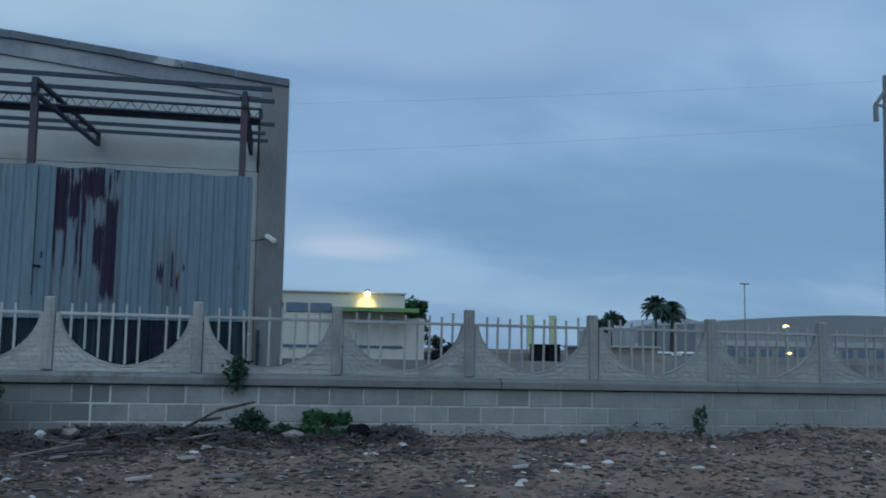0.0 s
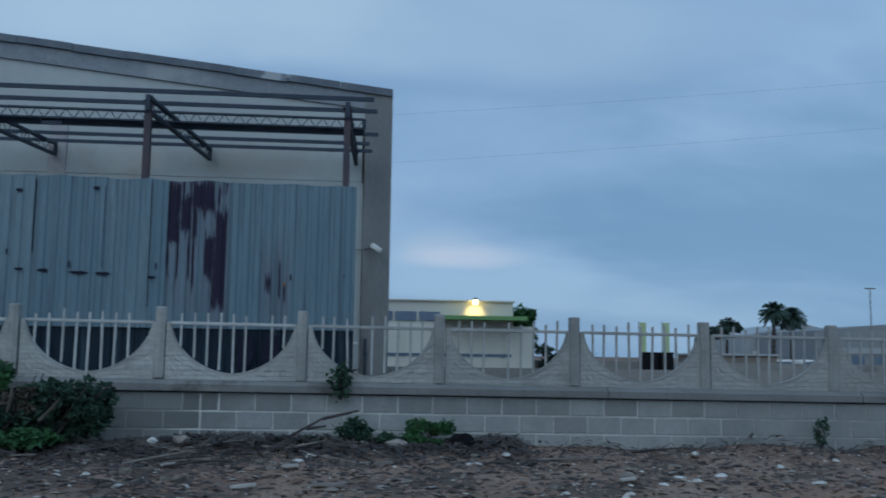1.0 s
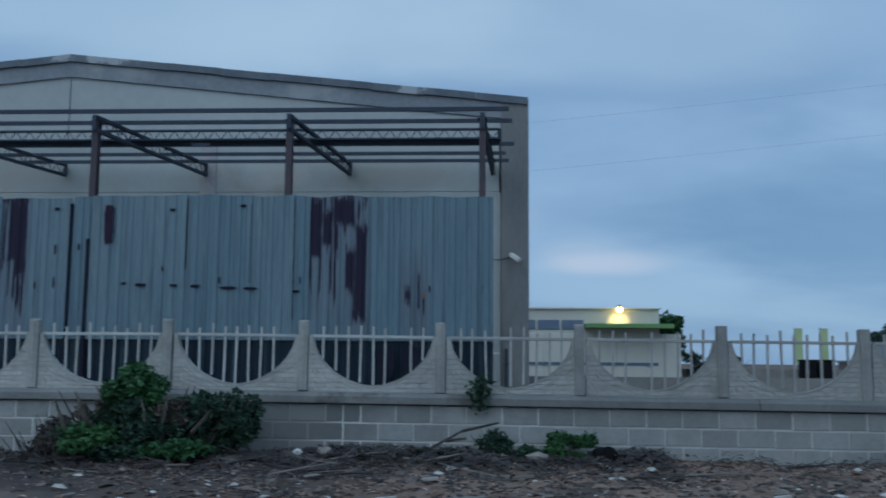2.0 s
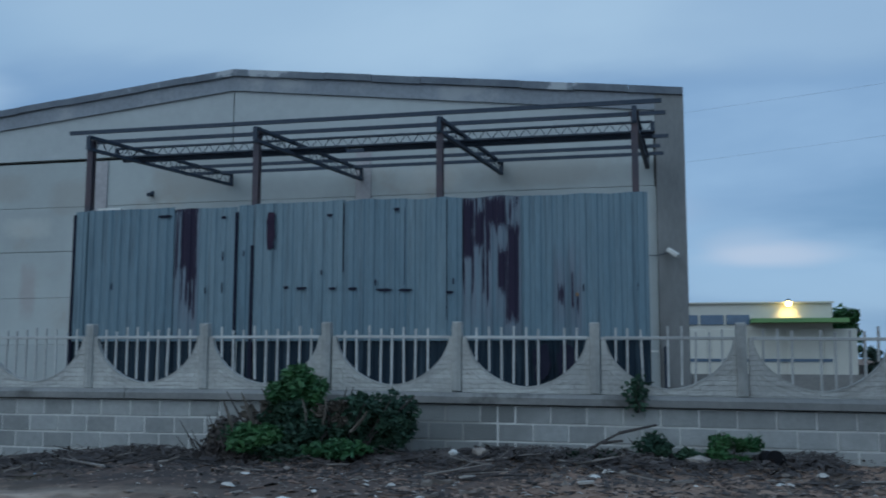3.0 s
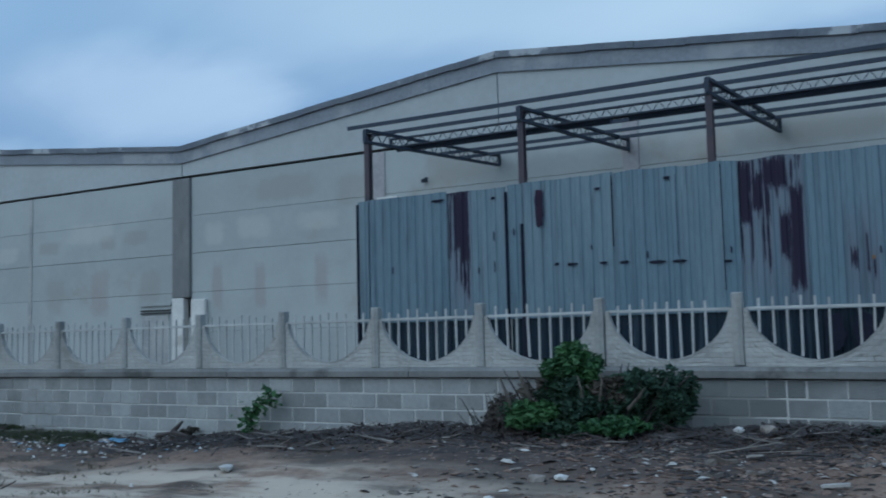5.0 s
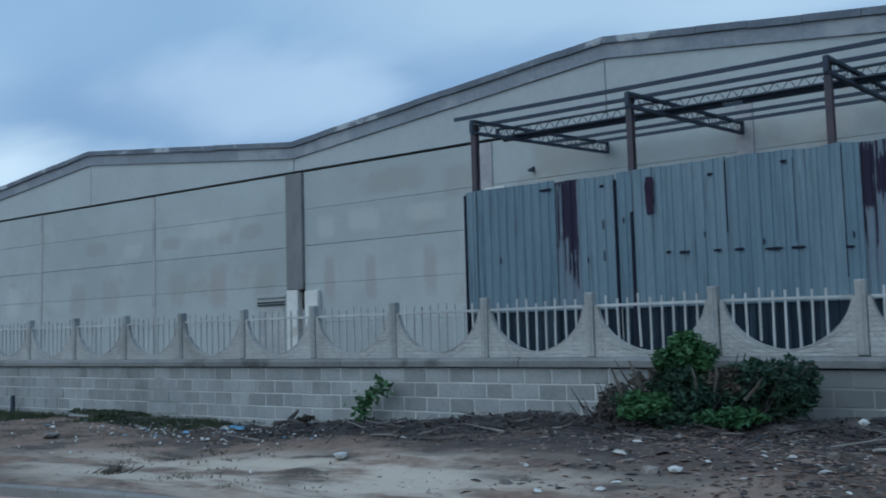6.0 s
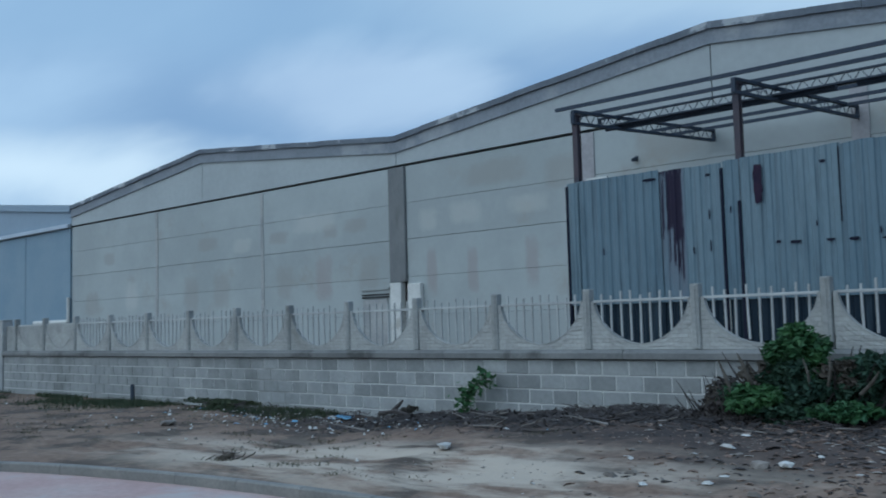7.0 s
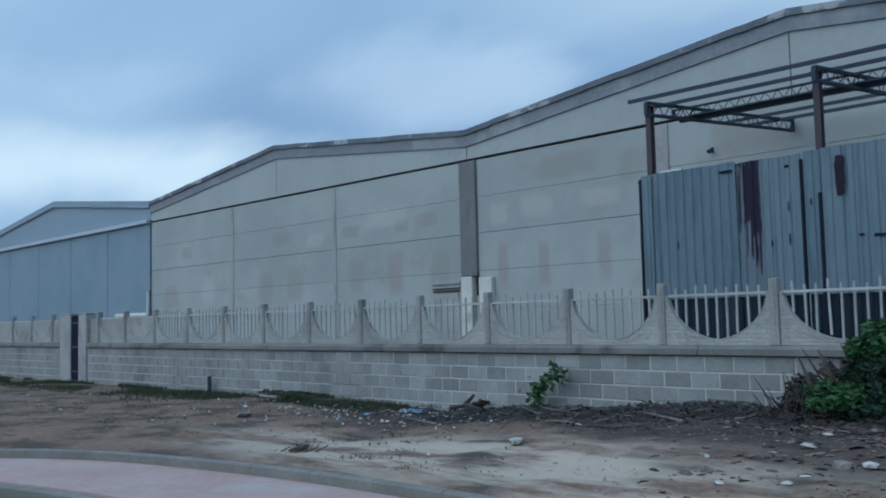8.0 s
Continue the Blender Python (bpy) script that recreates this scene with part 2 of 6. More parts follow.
M_COPING = surf("coping_concrete", (0.150, 0.150, 0.145), (0.205, 0.202, 0.192), scale=1.4, rough=0.95, bump=0.4, bscale=35, piece=0.10,
                stain=(0.080, 0.079, 0.074), stain_scale=1.1)
M_PRECAST = surf("precast_concrete", (0.345, 0.345, 0.325), (0.250, 0.253, 0.242), scale=1.2, rough=0.95, bump=0.6, bscale=22, piece=0.07,
                 stain=(0.200, 0.200, 0.190), stain_scale=0.8, stain_lo=0.50, stain_hi=0.72)


def add_courses(m):
    """Split-stone courses in low relief on the cast face."""
    nt = m.node_tree
    L = nt.links.new
    b = nt.nodes["Principled BSDF"]
    base = b.inputs["Base Color"].links[0].from_socket
    geo = nt.nodes.new("ShaderNodeNewGeometry")
    sep = nt.nodes.new("ShaderNodeSeparateXYZ")
    L(geo.outputs["Position"], sep.inputs[0])
    comb = nt.nodes.new("ShaderNodeCombineXYZ")
    L(sep.outputs[0], comb.inputs[0])
    L(sep.outputs[2], comb.inputs[1])
    n = node(nt, "ShaderNodeTexNoise", Scale=5.0, Detail=3, Roughness=0.6)
    L(geo.outputs["Position"], n.inputs["Vector"])
    warp = nt.nodes.new("ShaderNodeVectorMath")
    warp.operation = "MULTIPLY_ADD"
    L(n.outputs["Color"], warp.inputs[0])
    warp.inputs[1].default_value = (0.08, 0.035, 0)
    L(comb.outputs[0], warp.inputs[2])
    br = nt.nodes.new("ShaderNodeTexBrick")
    L(warp.outputs[0], br.inputs["Vector"])
    for key, value in (("Scale", 1.0), ("Mortar Size", 0.006), ("Mortar Smooth", 0.5), ("Brick Width", 0.31), ("Row Height", 0.062)):
        br.inputs[key].default_value = value
    br.inputs["Color1"].default_value, br.inputs["Color2"].default_value, br.inputs["Mortar"].default_value = (1, 1, 1, 1), (0.82, 0.82, 0.82, 1), (0.68, 0.68, 0.68, 1)
    mix = nt.nodes.new("ShaderNodeMix")
    mix.data_type, mix.blend_type = "RGBA", "MULTIPLY"
    mix.inputs[0].default_value = 0.5
    L(base, mix.inputs[6])
    L(br.outputs["Color"], mix.inputs[7])
    L(mix.outputs[2], b.inputs["Base Color"])
    bump = nt.nodes.new("ShaderNodeBump")
    bump.inputs["Strength"].default_value, bump.inputs["Distance"].default_value = 0.9, 0.03
    L(br.outputs["Color"], bump.inputs["Height"])
    old = b.inputs["Normal"].links[0].from_socket
    L(old, bump.inputs["Normal"])
    L(bump.outputs[0], b.inputs["Normal"])


M_SPLIT = surf("split_stone_concrete", (0.405, 0.402, 0.378), (0.310, 0.310, 0.293), scale=1.2, rough=0.95, bump=0.6, bscale=22, piece=0.07,
               stain=(0.215, 0.208, 0.190), stain_scale=0.8, stain_lo=0.52, stain_hi=0.75)
add_courses(M_SPLIT)
M_BAR = surf("weathered_bar", (0.410, 0.412, 0.395), (0.310, 0.314, 0.305), scale=3.0, rough=0.9, bump=0.2, bscale=60, piece=0.12)


def darken_east(m, x0, x1, amount, tint):
    """Mixes in a dark tint that grows towards the eastern stretch, in ragged patches."""
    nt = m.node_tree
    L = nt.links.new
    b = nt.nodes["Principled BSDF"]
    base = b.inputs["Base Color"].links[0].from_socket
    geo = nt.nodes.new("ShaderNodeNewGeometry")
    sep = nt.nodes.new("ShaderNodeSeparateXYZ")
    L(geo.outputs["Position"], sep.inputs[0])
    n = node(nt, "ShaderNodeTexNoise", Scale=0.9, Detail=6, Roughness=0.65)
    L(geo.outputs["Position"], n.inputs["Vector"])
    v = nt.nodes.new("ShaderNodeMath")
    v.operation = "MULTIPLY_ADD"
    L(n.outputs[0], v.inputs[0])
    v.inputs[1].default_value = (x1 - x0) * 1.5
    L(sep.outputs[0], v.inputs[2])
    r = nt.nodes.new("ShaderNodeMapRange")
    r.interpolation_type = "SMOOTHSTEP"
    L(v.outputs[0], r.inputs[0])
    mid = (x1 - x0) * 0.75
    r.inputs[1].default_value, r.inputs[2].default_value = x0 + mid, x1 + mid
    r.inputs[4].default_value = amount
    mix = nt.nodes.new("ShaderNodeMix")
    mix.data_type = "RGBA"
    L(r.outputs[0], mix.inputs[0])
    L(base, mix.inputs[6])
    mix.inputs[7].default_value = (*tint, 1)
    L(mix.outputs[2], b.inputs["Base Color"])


# wall and fence turn darker from about x = 4 to x = 11
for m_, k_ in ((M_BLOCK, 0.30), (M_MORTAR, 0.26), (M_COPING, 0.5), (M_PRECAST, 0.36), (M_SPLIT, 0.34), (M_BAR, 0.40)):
    darken_east(m_, 4.0, 11.0, k_, (0.125, 0.126, 0.124))
M_WALL = surf("facade_concrete", (0.362, 0.388, 0.378), (0.312, 0.335, 0.327), scale=0.35, rough=0.95, bump=0.2, bscale=18, piece=0.035,
              stain=(0.300, 0.280, 0.245), stain_scale=0.42, stain_lo=0.54, stain_hi=0.80, fine=0.05)


def add_marks(m, marks):
    """Old run-off stains and damp patches, each with its own ragged outline: x, z, width, height, colour."""
    nt = m.node_tree
    L = nt.links.new
    b = nt.nodes["Principled BSDF"]
    out = b.inputs["Base Color"].links[0].from_socket
    geo = nt.nodes.new("ShaderNodeNewGeometry")
    n = node(nt, "ShaderNodeTexNoise", Scale=1.6, Detail=5, Roughness=0.65)
    L(geo.outputs["Position"], n.inputs["Vector"])
    tints = ((0.285, 0.225, 0.205, 1), (0.275, 0.260, 0.232, 1), (0.560, 0.545, 0.500, 1))
    for x, z, w, h, k in marks:
        sub = nt.nodes.new("ShaderNodeVectorMath")
        sub.operation = "SUBTRACT"
        L(geo.outputs["Position"], sub.inputs[0])
        sub.inputs[1].default_value = (x, 0, z)
        sc = nt.nodes.new("ShaderNodeVectorMath")
        sc.operation = "MULTIPLY"
        L(sub.outputs[0], sc.inputs[0])
        sc.inputs[1].default_value = (2 / w, 0, 2 / h)
        pw = nt.nodes.new("ShaderNodeVectorMath")
        pw.operation = "MULTIPLY"
        L(sc.outputs[0], pw.inputs[0])
        L(sc.outputs[0], pw.inputs[1])
        ln = nt.nodes.new("ShaderNodeVectorMath")
        ln.operation = "LENGTH"
        L(pw.outputs[0], ln.inputs[0])
        ad = nt.nodes.new("ShaderNodeMath")
        ad.operation = "MULTIPLY_ADD"
        L(n.outputs[0], ad.inputs[0])
        ad.inputs[1].default_value = 2.0
        L(ln.outputs["Value"], ad.inputs[2])
        r = nt.nodes.new("ShaderNodeMapRange")
        r.interpolation_type = "SMOOTHSTEP"
        L(ad.outputs[0], r.inputs[0])
        r.inputs[1].default_value, r.inputs[2].default_value = 1.2, 2.4
        r.inputs[3].default_value, r.inputs[4].default_value = (0.42, 0.45, 0.28)[k], 0.0
        x_ = nt.nodes.new("ShaderNodeMix")
        x_.data_type = "RGBA"
        L(r.outputs[0], x_.inputs[0])
        L(out, x_.inputs[6])
        x_.inputs[7].default_value = tints[k]
        out = x_.outputs[2]
    L(out, b.inputs["Base Color"])


add_marks(M_WALL, [(-12.48, 3.35, 0.45, 1.6, 0), (-10.76, 3.30, 0.45, 1.5, 0), (-8.48, 3.40, 0.5, 1.5, 0), (-17.75, 3.35, 0.95, 1.6, 0),
                   (-17.4, 5.02, 0.9, 0.55, 1), (-33.0, 5.05, 1.1, 0.6, 1), (-16.1, 5.1, 1.2, 0.5, 1), (-24.0, 3.2, 1.2, 1.6, 1),
                   (-26.2, 3.1, 1.1, 1.6, 1), (-20.3, 5.0, 1.2, 0.5, 1), (-11.0, 5.1, 1.3, 0.7, 2), (-8.6, 5.1, 1.4, 0.6, 2), (-18.2, 5.4, 2.4, 0.7, 2), (-15.4, 3.4, 1.0, 1.2, 1),
                   (-34.6, 3.0, 1.4, 1.2, 1), (-31.0, 3.2, 1.2, 1.3, 2), (-25.0, 5.1, 1.4, 0.6, 1), (-22.6, 4.9, 1.2, 0.6, 2), (-20.0, 3.3, 1.0, 1.3, 1),
                   (-7.2, 5.9, 1.4, 1.0, 1), (-9.8, 6.2, 2.6, 0.8, 1), (-12.6, 5.0, 0.8, 0.7, 2), (-3.9, 6.2, 2.0, 0.9, 1), (5.4, 6.1, 3.4, 0.8, 1), (2.6, 6.0, 1.6, 0.6, 2)])
M_GABLE = surf("gable_concrete", (0.380, 0.406, 0.402), (0.340, 0.362, 0.360), scale=0.3, rough=0.95, bump=0.15, bscale=18, fine=0.1)
M_PILLAR = surf("raw_concrete", (0.160, 0.166, 0.166), (0.210, 0.213, 0.207), scale=0.8, rough=0.97, bump=0.4, bscale=20,
                stain=(0.118, 0.118, 0.114), stain_scale=0.7, squash=(1, 1, 0.4))
M_FASCIA = surf("weathered_flashing", (0.330, 0.330, 0.318), (0.370, 0.365, 0.345), scale=0.7, rough=0.85, bump=0.25, bscale=16,
                stain=(0.255, 0.260, 0.258), stain_scale=0.55, stain_lo=0.48, stain_hi=0.62)
M_EDGE = surf("peeling_flashing", (0.105, 0.122, 0.145), (0.175, 0.195, 0.215), scale=0.8, rough=0.8, bump=0.25, bscale=16,
              stain=(0.345, 0.365, 0.380), stain_scale=0.8, stain_lo=0.56, stain_hi=0.62)
M_VERGE = surf("roof_verge", (0.225, 0.245, 0.268), (0.180, 0.198, 0.220), scale=0.7, rough=0.85, bump=0.25, bscale=16,
               stain=(0.290, 0.305, 0.315), stain_scale=0.55, stain_lo=0.52, stain_hi=0.66)
M_STRIP = surf("pinkish_render", (0.345, 0.330, 0.330), (0.300, 0.285, 0.290), scale=0.8, rough=0.95, bump=0.2, bscale=20)
M_ROOF = surf("roof_sheet", (0.150, 0.155, 0.160), (0.200, 0.200, 0.200), scale=0.5, rough=0.8)
M_GAP = surf("shadow_joint", (0.055, 0.055, 0.055), rough=1.0, bump=0)
M_WHITE = surf("old_white_paint", (0.620, 0.610, 0.570), (0.520, 0.515, 0.485), scale=1.5, rough=0.8, stain=(0.40, 0.38, 0.34), stain_scale=2.0)
M_STEEL = surf("dark_steel", (0.030, 0.044, 0.064), (0.044, 0.054, 0.073), scale=3.0, rough=0.75, bump=0.2, bscale=40, metal=0.0)
M_POSTRUST = surf("rusty_steel", (0.056, 0.053, 0.065), (0.086, 0.062, 0.068), scale=2.0, rough=0.8, bump=0.2, bscale=40, metal=0.0)
BLUE_A, BLUE_B = (0.085, 0.145, 0.180), (0.120, 0.180, 0.212)
M_SHEET = sheet_paint("blue_sheet", BLUE_A, BLUE_B, spots=0.70)
M_SHEET_B = sheet_paint("pale_blue_sheet", (0.100, 0.160, 0.192), (0.140, 0.200, 0.228), spots=0.71)
M_SHEET_R1 = sheet_paint("rust_run_sheet", BLUE_A, BLUE_B, spots=0.69, runs=(
    (-1.01, -0.82, 4.50, 3.30), (-0.84, -0.67, 4.50, 3.10), (-0.98, -0.95, 3.5, 2.75), (-0.89, -0.85, 3.4, 2.65), (-0.80, -0.76, 3.3, 2.55), (-0.73, -0.68, 3.3, 2.40),
    (-1.185, -1.15, 4.38, 3.28), (-1.10, -1.06, 4.30, 3.35), (-1.18, -0.66, 4.52, 4.42)))
M_SHEET_R2 = sheet_paint("rust_torn_sheet", BLUE_A, BLUE_B, spots=0.66, runs=(
    (4.575, 4.76, 4.46, 3.42), (4.80, 4.97, 4.22, 3.64), (5.00, 5.38, 4.50, 4.02), (5.02, 5.09, 4.05, 3.50), (5.42, 5.61, 3.98, 2.30), (5.24, 5.37, 3.56, 2.86),
    (5.52, 5.61, 4.54, 4.42), (4.59, 4.62, 3.5, 2.85), (4.76, 4.785, 4.4, 2.80), (4.95, 4.98, 4.5, 2.85), (5.03, 5.055, 3.6, 2.70), (5.20, 5.225, 4.5, 3.90),
    (5.38, 5.41, 3.6, 2.35), (4.82, 4.86, 4.52, 4.25), (5.44, 5.47, 4.4, 3.9)))
M_SHEET_R3 = sheet_paint("patched_sheet", BLUE_A, BLUE_B, spots=0.70, runs=((6.31, 6.40, 2.84, 2.66), (6.545, 6.555, 3.0, 2.6), (6.63, 6.66, 2.72, 2.42)))
# near-black blue: the shade low behind the fence is put into this colour
M_LOWER = sheet_paint("shaded_lower_sheet", (0.008, 0.017, 0.027), (0.016, 0.028, 0.039), spots=0.70)
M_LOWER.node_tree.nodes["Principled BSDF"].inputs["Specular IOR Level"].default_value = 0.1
M_HOLE = surf("rust_hole", (0.021, 0.021, 0.034), (0.014, 0.016, 0.027), scale=5, rough=1.0, bump=0.2, spec=0.05)
M_RUST = surf("rust_patch", (0.036, 0.020, 0.036), (0.018, 0.013, 0.028), scale=5, rough=1.0, bump=0.2)
M_ORANGE = surf("fresh_rust", (0.230, 0.130, 0.060), (0.150, 0.080, 0.050), scale=9, rough=1.0, bump=0.2)
M_BLUEB = surf("blue_cladding", (0.155, 0.238, 0.295), (0.190, 0.266, 0.315), scale=0.35, rough=0.6, bump=0.05, fine=0.08, spec=0.4)
M_BLUEG = surf("blue_gable", (0.215, 0.285, 0.345), (0.235, 0.305, 0.365), scale=0.2, rough=0.6, bump=0.05, fine=0.08)
M_GUTTER = surf("pale_gutter", (0.420, 0.470, 0.520), (0.360, 0.410, 0.460), scale=0.6, rough=0.5, bump=0.05)
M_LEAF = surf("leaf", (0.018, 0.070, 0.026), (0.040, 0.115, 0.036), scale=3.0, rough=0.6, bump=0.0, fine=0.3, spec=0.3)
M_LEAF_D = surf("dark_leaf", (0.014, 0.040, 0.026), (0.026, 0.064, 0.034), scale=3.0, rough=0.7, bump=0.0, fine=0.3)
M_DRY = surf("dry_leaf", (0.098, 0.086, 0.072), (0.052, 0.042, 0.032), scale=3.0, rough=0.95, bump=0.0)
M_TWIG = surf("dead_wood", (0.034, 0.029, 0.029), (0.080, 0.068, 0.063), scale=2.5, rough=0.95, bump=0.3, bscale=30)
M_DEADW = surf("bleached_wood", (0.215, 0.192, 0.174), (0.115, 0.100, 0.090), scale=2.5, rough=0.95, bump=0.3, bscale=30)
M_GRASS = surf("rough_grass", (0.034, 0.052, 0.028), (0.066, 0.076, 0.040), scale=1.5, rough=0.9, bump=0.0)
M_STRAW = surf("withered_grass", (0.085, 0.080, 0.052), (0.130, 0.110, 0.078), scale=1.5, rough=0.95, bump=0.0)
M_STONE = surf("pale_rubble", (0.270, 0.235, 0.205), (0.130, 0.108, 0.094), scale=5.0, rough=0.95, bump=0.5, bscale=25, piece=0.25)
M_LITTER = surf("white_litter", (0.540, 0.525, 0.490), (0.330, 0.315, 0.290), scale=5.0, rough=0.85, bump=0.3)
M_SCRAP = surf("pale_scrap", (0.420, 0.395, 0.365), (0.260, 0.235, 0.210), scale=4.0, rough=0.9, bump=0.3)
M_CHIP = surf("bark_litter", (0.145, 0.090, 0.068), (0.275, 0.200, 0.160), scale=1.6, rough=0.95, bump=0.2)
M_BLACK = surf("black_plastic", (0.010, 0.010, 0.012), rough=0.8, bump=0.05, spec=0.1)
M_BLUEP = surf("blue_plastic", (0.130, 0.330, 0.480), rough=0.5, bump=0.05)
M_BROWN = surf("brown_render", (0.200, 0.165, 0.140), (0.160, 0.135, 0.118), scale=0.4, rough=0.9, bump=0, fine=0.1)
M_FARW = surf("far_white_cladding", (0.520, 0.510, 0.450), (0.470, 0.465, 0.420), scale=0.15, rough=0.8, bump=0, fine=0.06)
M_FARG = surf("far_grey_cladding", (0.270, 0.290, 0.300), (0.300, 0.315, 0.320), scale=0.1, rough=0.85, bump=0, fine=0.06)
M_FARROOF = surf("far_roof", (0.185, 0.198, 0.208), (0.215, 0.225, 0.230), scale=0.1, rough=0.85, bump=0, fine=0.06)
M_GLASS = surf("far_window", (0.075, 0.120, 0.180), rough=0.15, bump=0, spec=0.6)
M_GREEN = surf("green_band", (0.110, 0.230, 0.085), (0.140, 0.270, 0.105), scale=0.3, rough=0.6, bump=0, fine=0.08)
M_FLAG = surf("yellow_green_cloth", (0.360, 0.450, 0.240), (0.320, 0.410, 0.220), scale=0.6, rough=0.8, bump=0, fine=0.06)
M_FARLEAF = surf("far_leaf", (0.026, 0.050, 0.042), (0.042, 0.074, 0.056), scale=0.8, rough=0.8, bump=0.0)
M_WIRE = surf("wire", (0.290, 0.350, 0.420), rough=0.6, bump=0)
M_POLE = surf("pole_concrete", (0.190, 0.200, 0.210), (0.160, 0.168, 0.178), scale=1.0, rough=0.9, bump=0.1)
M_LAMP = glow("sodium_lamp", (1.0, 0.72, 0.20), 20.0)
M_LAMP_FAR = glow("far_lamp", (1.0, 0.75, 0.22), 6.0)

# ---------------------------------------------------------------- builders


def thing(name, at, label, category, group="", kind=""):
    ob = new(name)
    ob.location = at
    ob.empty_display_size = 0.1
    return tagged(ob, label, category, group, kind)


def under(ob, parent):
    if parent is not None:
        ob.parent = parent
        if parent.type == "EMPTY":
            ob.matrix_parent_inverse = Matrix.Translation(-Vector(parent.location))
    return ob


def part(name, bm, material, parent=None, label="", smooth=False):
    me = bpy.data.meshes.new(name)
    bm.normal_update()
    bm.to_mesh(me)
    bm.free()
    if smooth:
        me.polygons.foreach_set("use_smooth", [True] * len(me.polygons))
    me.materials.append(material)
    ob = under(new(name, me), parent)
    return tagged(ob, label) if label else ob


def raw(name, verts, faces, material, parent=None, label="", smooth=False):
    me = bpy.data.meshes.new(name)
    me.from_pydata([tuple(v) for v in verts], [], faces)
    if smooth:
        me.polygons.foreach_set("use_smooth", [True] * len(me.polygons))
    me.materials.append(material)
    ob = under(new(name, me), parent)
    return tagged(ob, label) if label else ob


def box(bm, x0, x1, y0, y1, z0, z1, bev=0.0):
    v = [bm.verts.new(p) for p in ((x0, y0, z0), (x1, y0, z0), (x1, y1, z0), (x0, y1, z0),
                                   (x0, y0, z1), (x1, y0, z1), (x1, y1, z1), (x0, y1, z1))]
    f = [bm.faces.new([v[i] for i in q]) for q in ((3, 2, 1, 0), (4, 5, 6, 7), (0, 1, 5, 4), (1, 2, 6, 5), (2, 3, 7, 6), (3, 0, 4, 7))]
    if bev:
        bmesh.ops.bevel(bm, geom=list({e for g in f for e in g.edges}), offset=bev, segments=1, affect="EDGES")
    return bm


def abox(*a, bev=0.0):
    return box(bmesh.new(), *a, bev=bev)


def rod(bm, p, q, r0, r1=None, n=6, cap=True):
    p, q = Vector(p), Vector(q)
    r1 = r0 if r1 is None else r1
    d = (q - p).normalized()
    a = d.orthogonal().normalized()
    b = d.cross(a)
    rings = []
    for c, r in ((p, r0), (q, r1)):
        rings.append([bm.verts.new(c + (a * math.cos(2 * math.pi * i / n) + b * math.sin(2 * math.pi * i / n)) * r) for i in range(n)])
    for i in range(n):
        bm.faces.new((rings[0][i], rings[0][(i + 1) % n], rings[1][(i + 1) % n], rings[1][i]))
    if cap:
        bm.faces.new(rings[0][::-1])
        bm.faces.new(rings[1])
    return bm


def beam(bm, p, q, w, h):
    """A bar of section w (sideways) by h (upright) from p to q."""
    p, q = Vector(p), Vector(q)
    d = (q - p).normalized()
    s = d.cross(Vector((0, 0, 1)))
    s = s.normalized() if s.length > 1e-4 else Vector((1, 0, 0))
    u = s.cross(d).normalized()
    v = [bm.verts.new(c + s * i * w / 2 + u * j * h / 2) for c in (p, q) for i, j in ((-1, -1), (1, -1), (1, 1), (-1, 1))]
    for k in ((0, 1, 2, 3), (7, 6, 5, 4), (0, 4, 5, 1), (1, 5, 6, 2), (2, 6, 7, 3), (3, 7, 4, 0)):
        bm.faces.new([v[i] for i in k])
    return bm


def prism(bm, outline, y0, y1):
    """Outline of (x, z) pushed from y0 to y1."""
    a = [bm.verts.new((x, y0, z)) for x, z in outline]
    b = [bm.verts.new((x, y1, z)) for x, z in outline]
    n = len(outline)
    bm.faces.new(a)
    bm.faces.new(b[::-1])
    for i in range(n):
        bm.faces.new((a[i], b[i], b[(i + 1) % n], a[(i + 1) % n]))
    bmesh.ops.recalc_face_normals(bm, faces=bm.faces)
    return bm


def sstep(v, lo, hi):
    v = min(1.0, max(0.0, (v - lo) / (hi - lo)))
    return v * v * (3 - 2 * v)


# ---------------------------------------------------------------- ground, kerbs, paving, road

KERB = [(-9.2, -14.0), (-8.6, -11.4), (-7.4, -9.2), (-5.8, -7.5), (-4.2, -6.62), (-2.2, -6.12), (-0.5, -5.87), (1.8, -5.75), (6.0, -5.66), (30.0, -5.5)]


def smooth_line(points, step):
    """A rounded line through the points, in even steps."""
    pts = [Vector(p).to_2d() for p in points]
    dense = []
    for i in range(len(pts) - 1):
        p0, p1, p2, p3 = pts[max(i - 1, 0)], pts[i], pts[i + 1], pts[min(i + 2, len(pts) - 1)]
        for k in range(20):
            t = k / 20
            dense.append(0.5 * ((2 * p1) + (p2 - p0) * t + (2 * p0 - 5 * p1 + 4 * p2 - p3) * t * t + (3 * p1 - p0 - 3 * p2 + p3) * t ** 3))
    dense.append(pts[-1])
    out, need = [dense[0]], step
    for a, b in zip(dense, dense[1:]):
        seg = (b - a).length
        at = 0.0
        while seg - at >= need:
            at += need
            out.append(a + (b - a) * (at / seg))
            need = step
        need -= seg - at
    return out


LINE = smooth_line(KERB, 0.5)


def offset_line(line, d):
    out = []
    for i, p in enumerate(line):
        t = (line[min(i + 1, len(line) - 1)] - line[max(i - 1, 0)]).normalized()
        out.append(p + Vector((t.y, -t.x)) * d)
    return out


LINE_X = np.array([p.x for p in LINE])
LINE_Y = np.array([p.y for p in LINE])


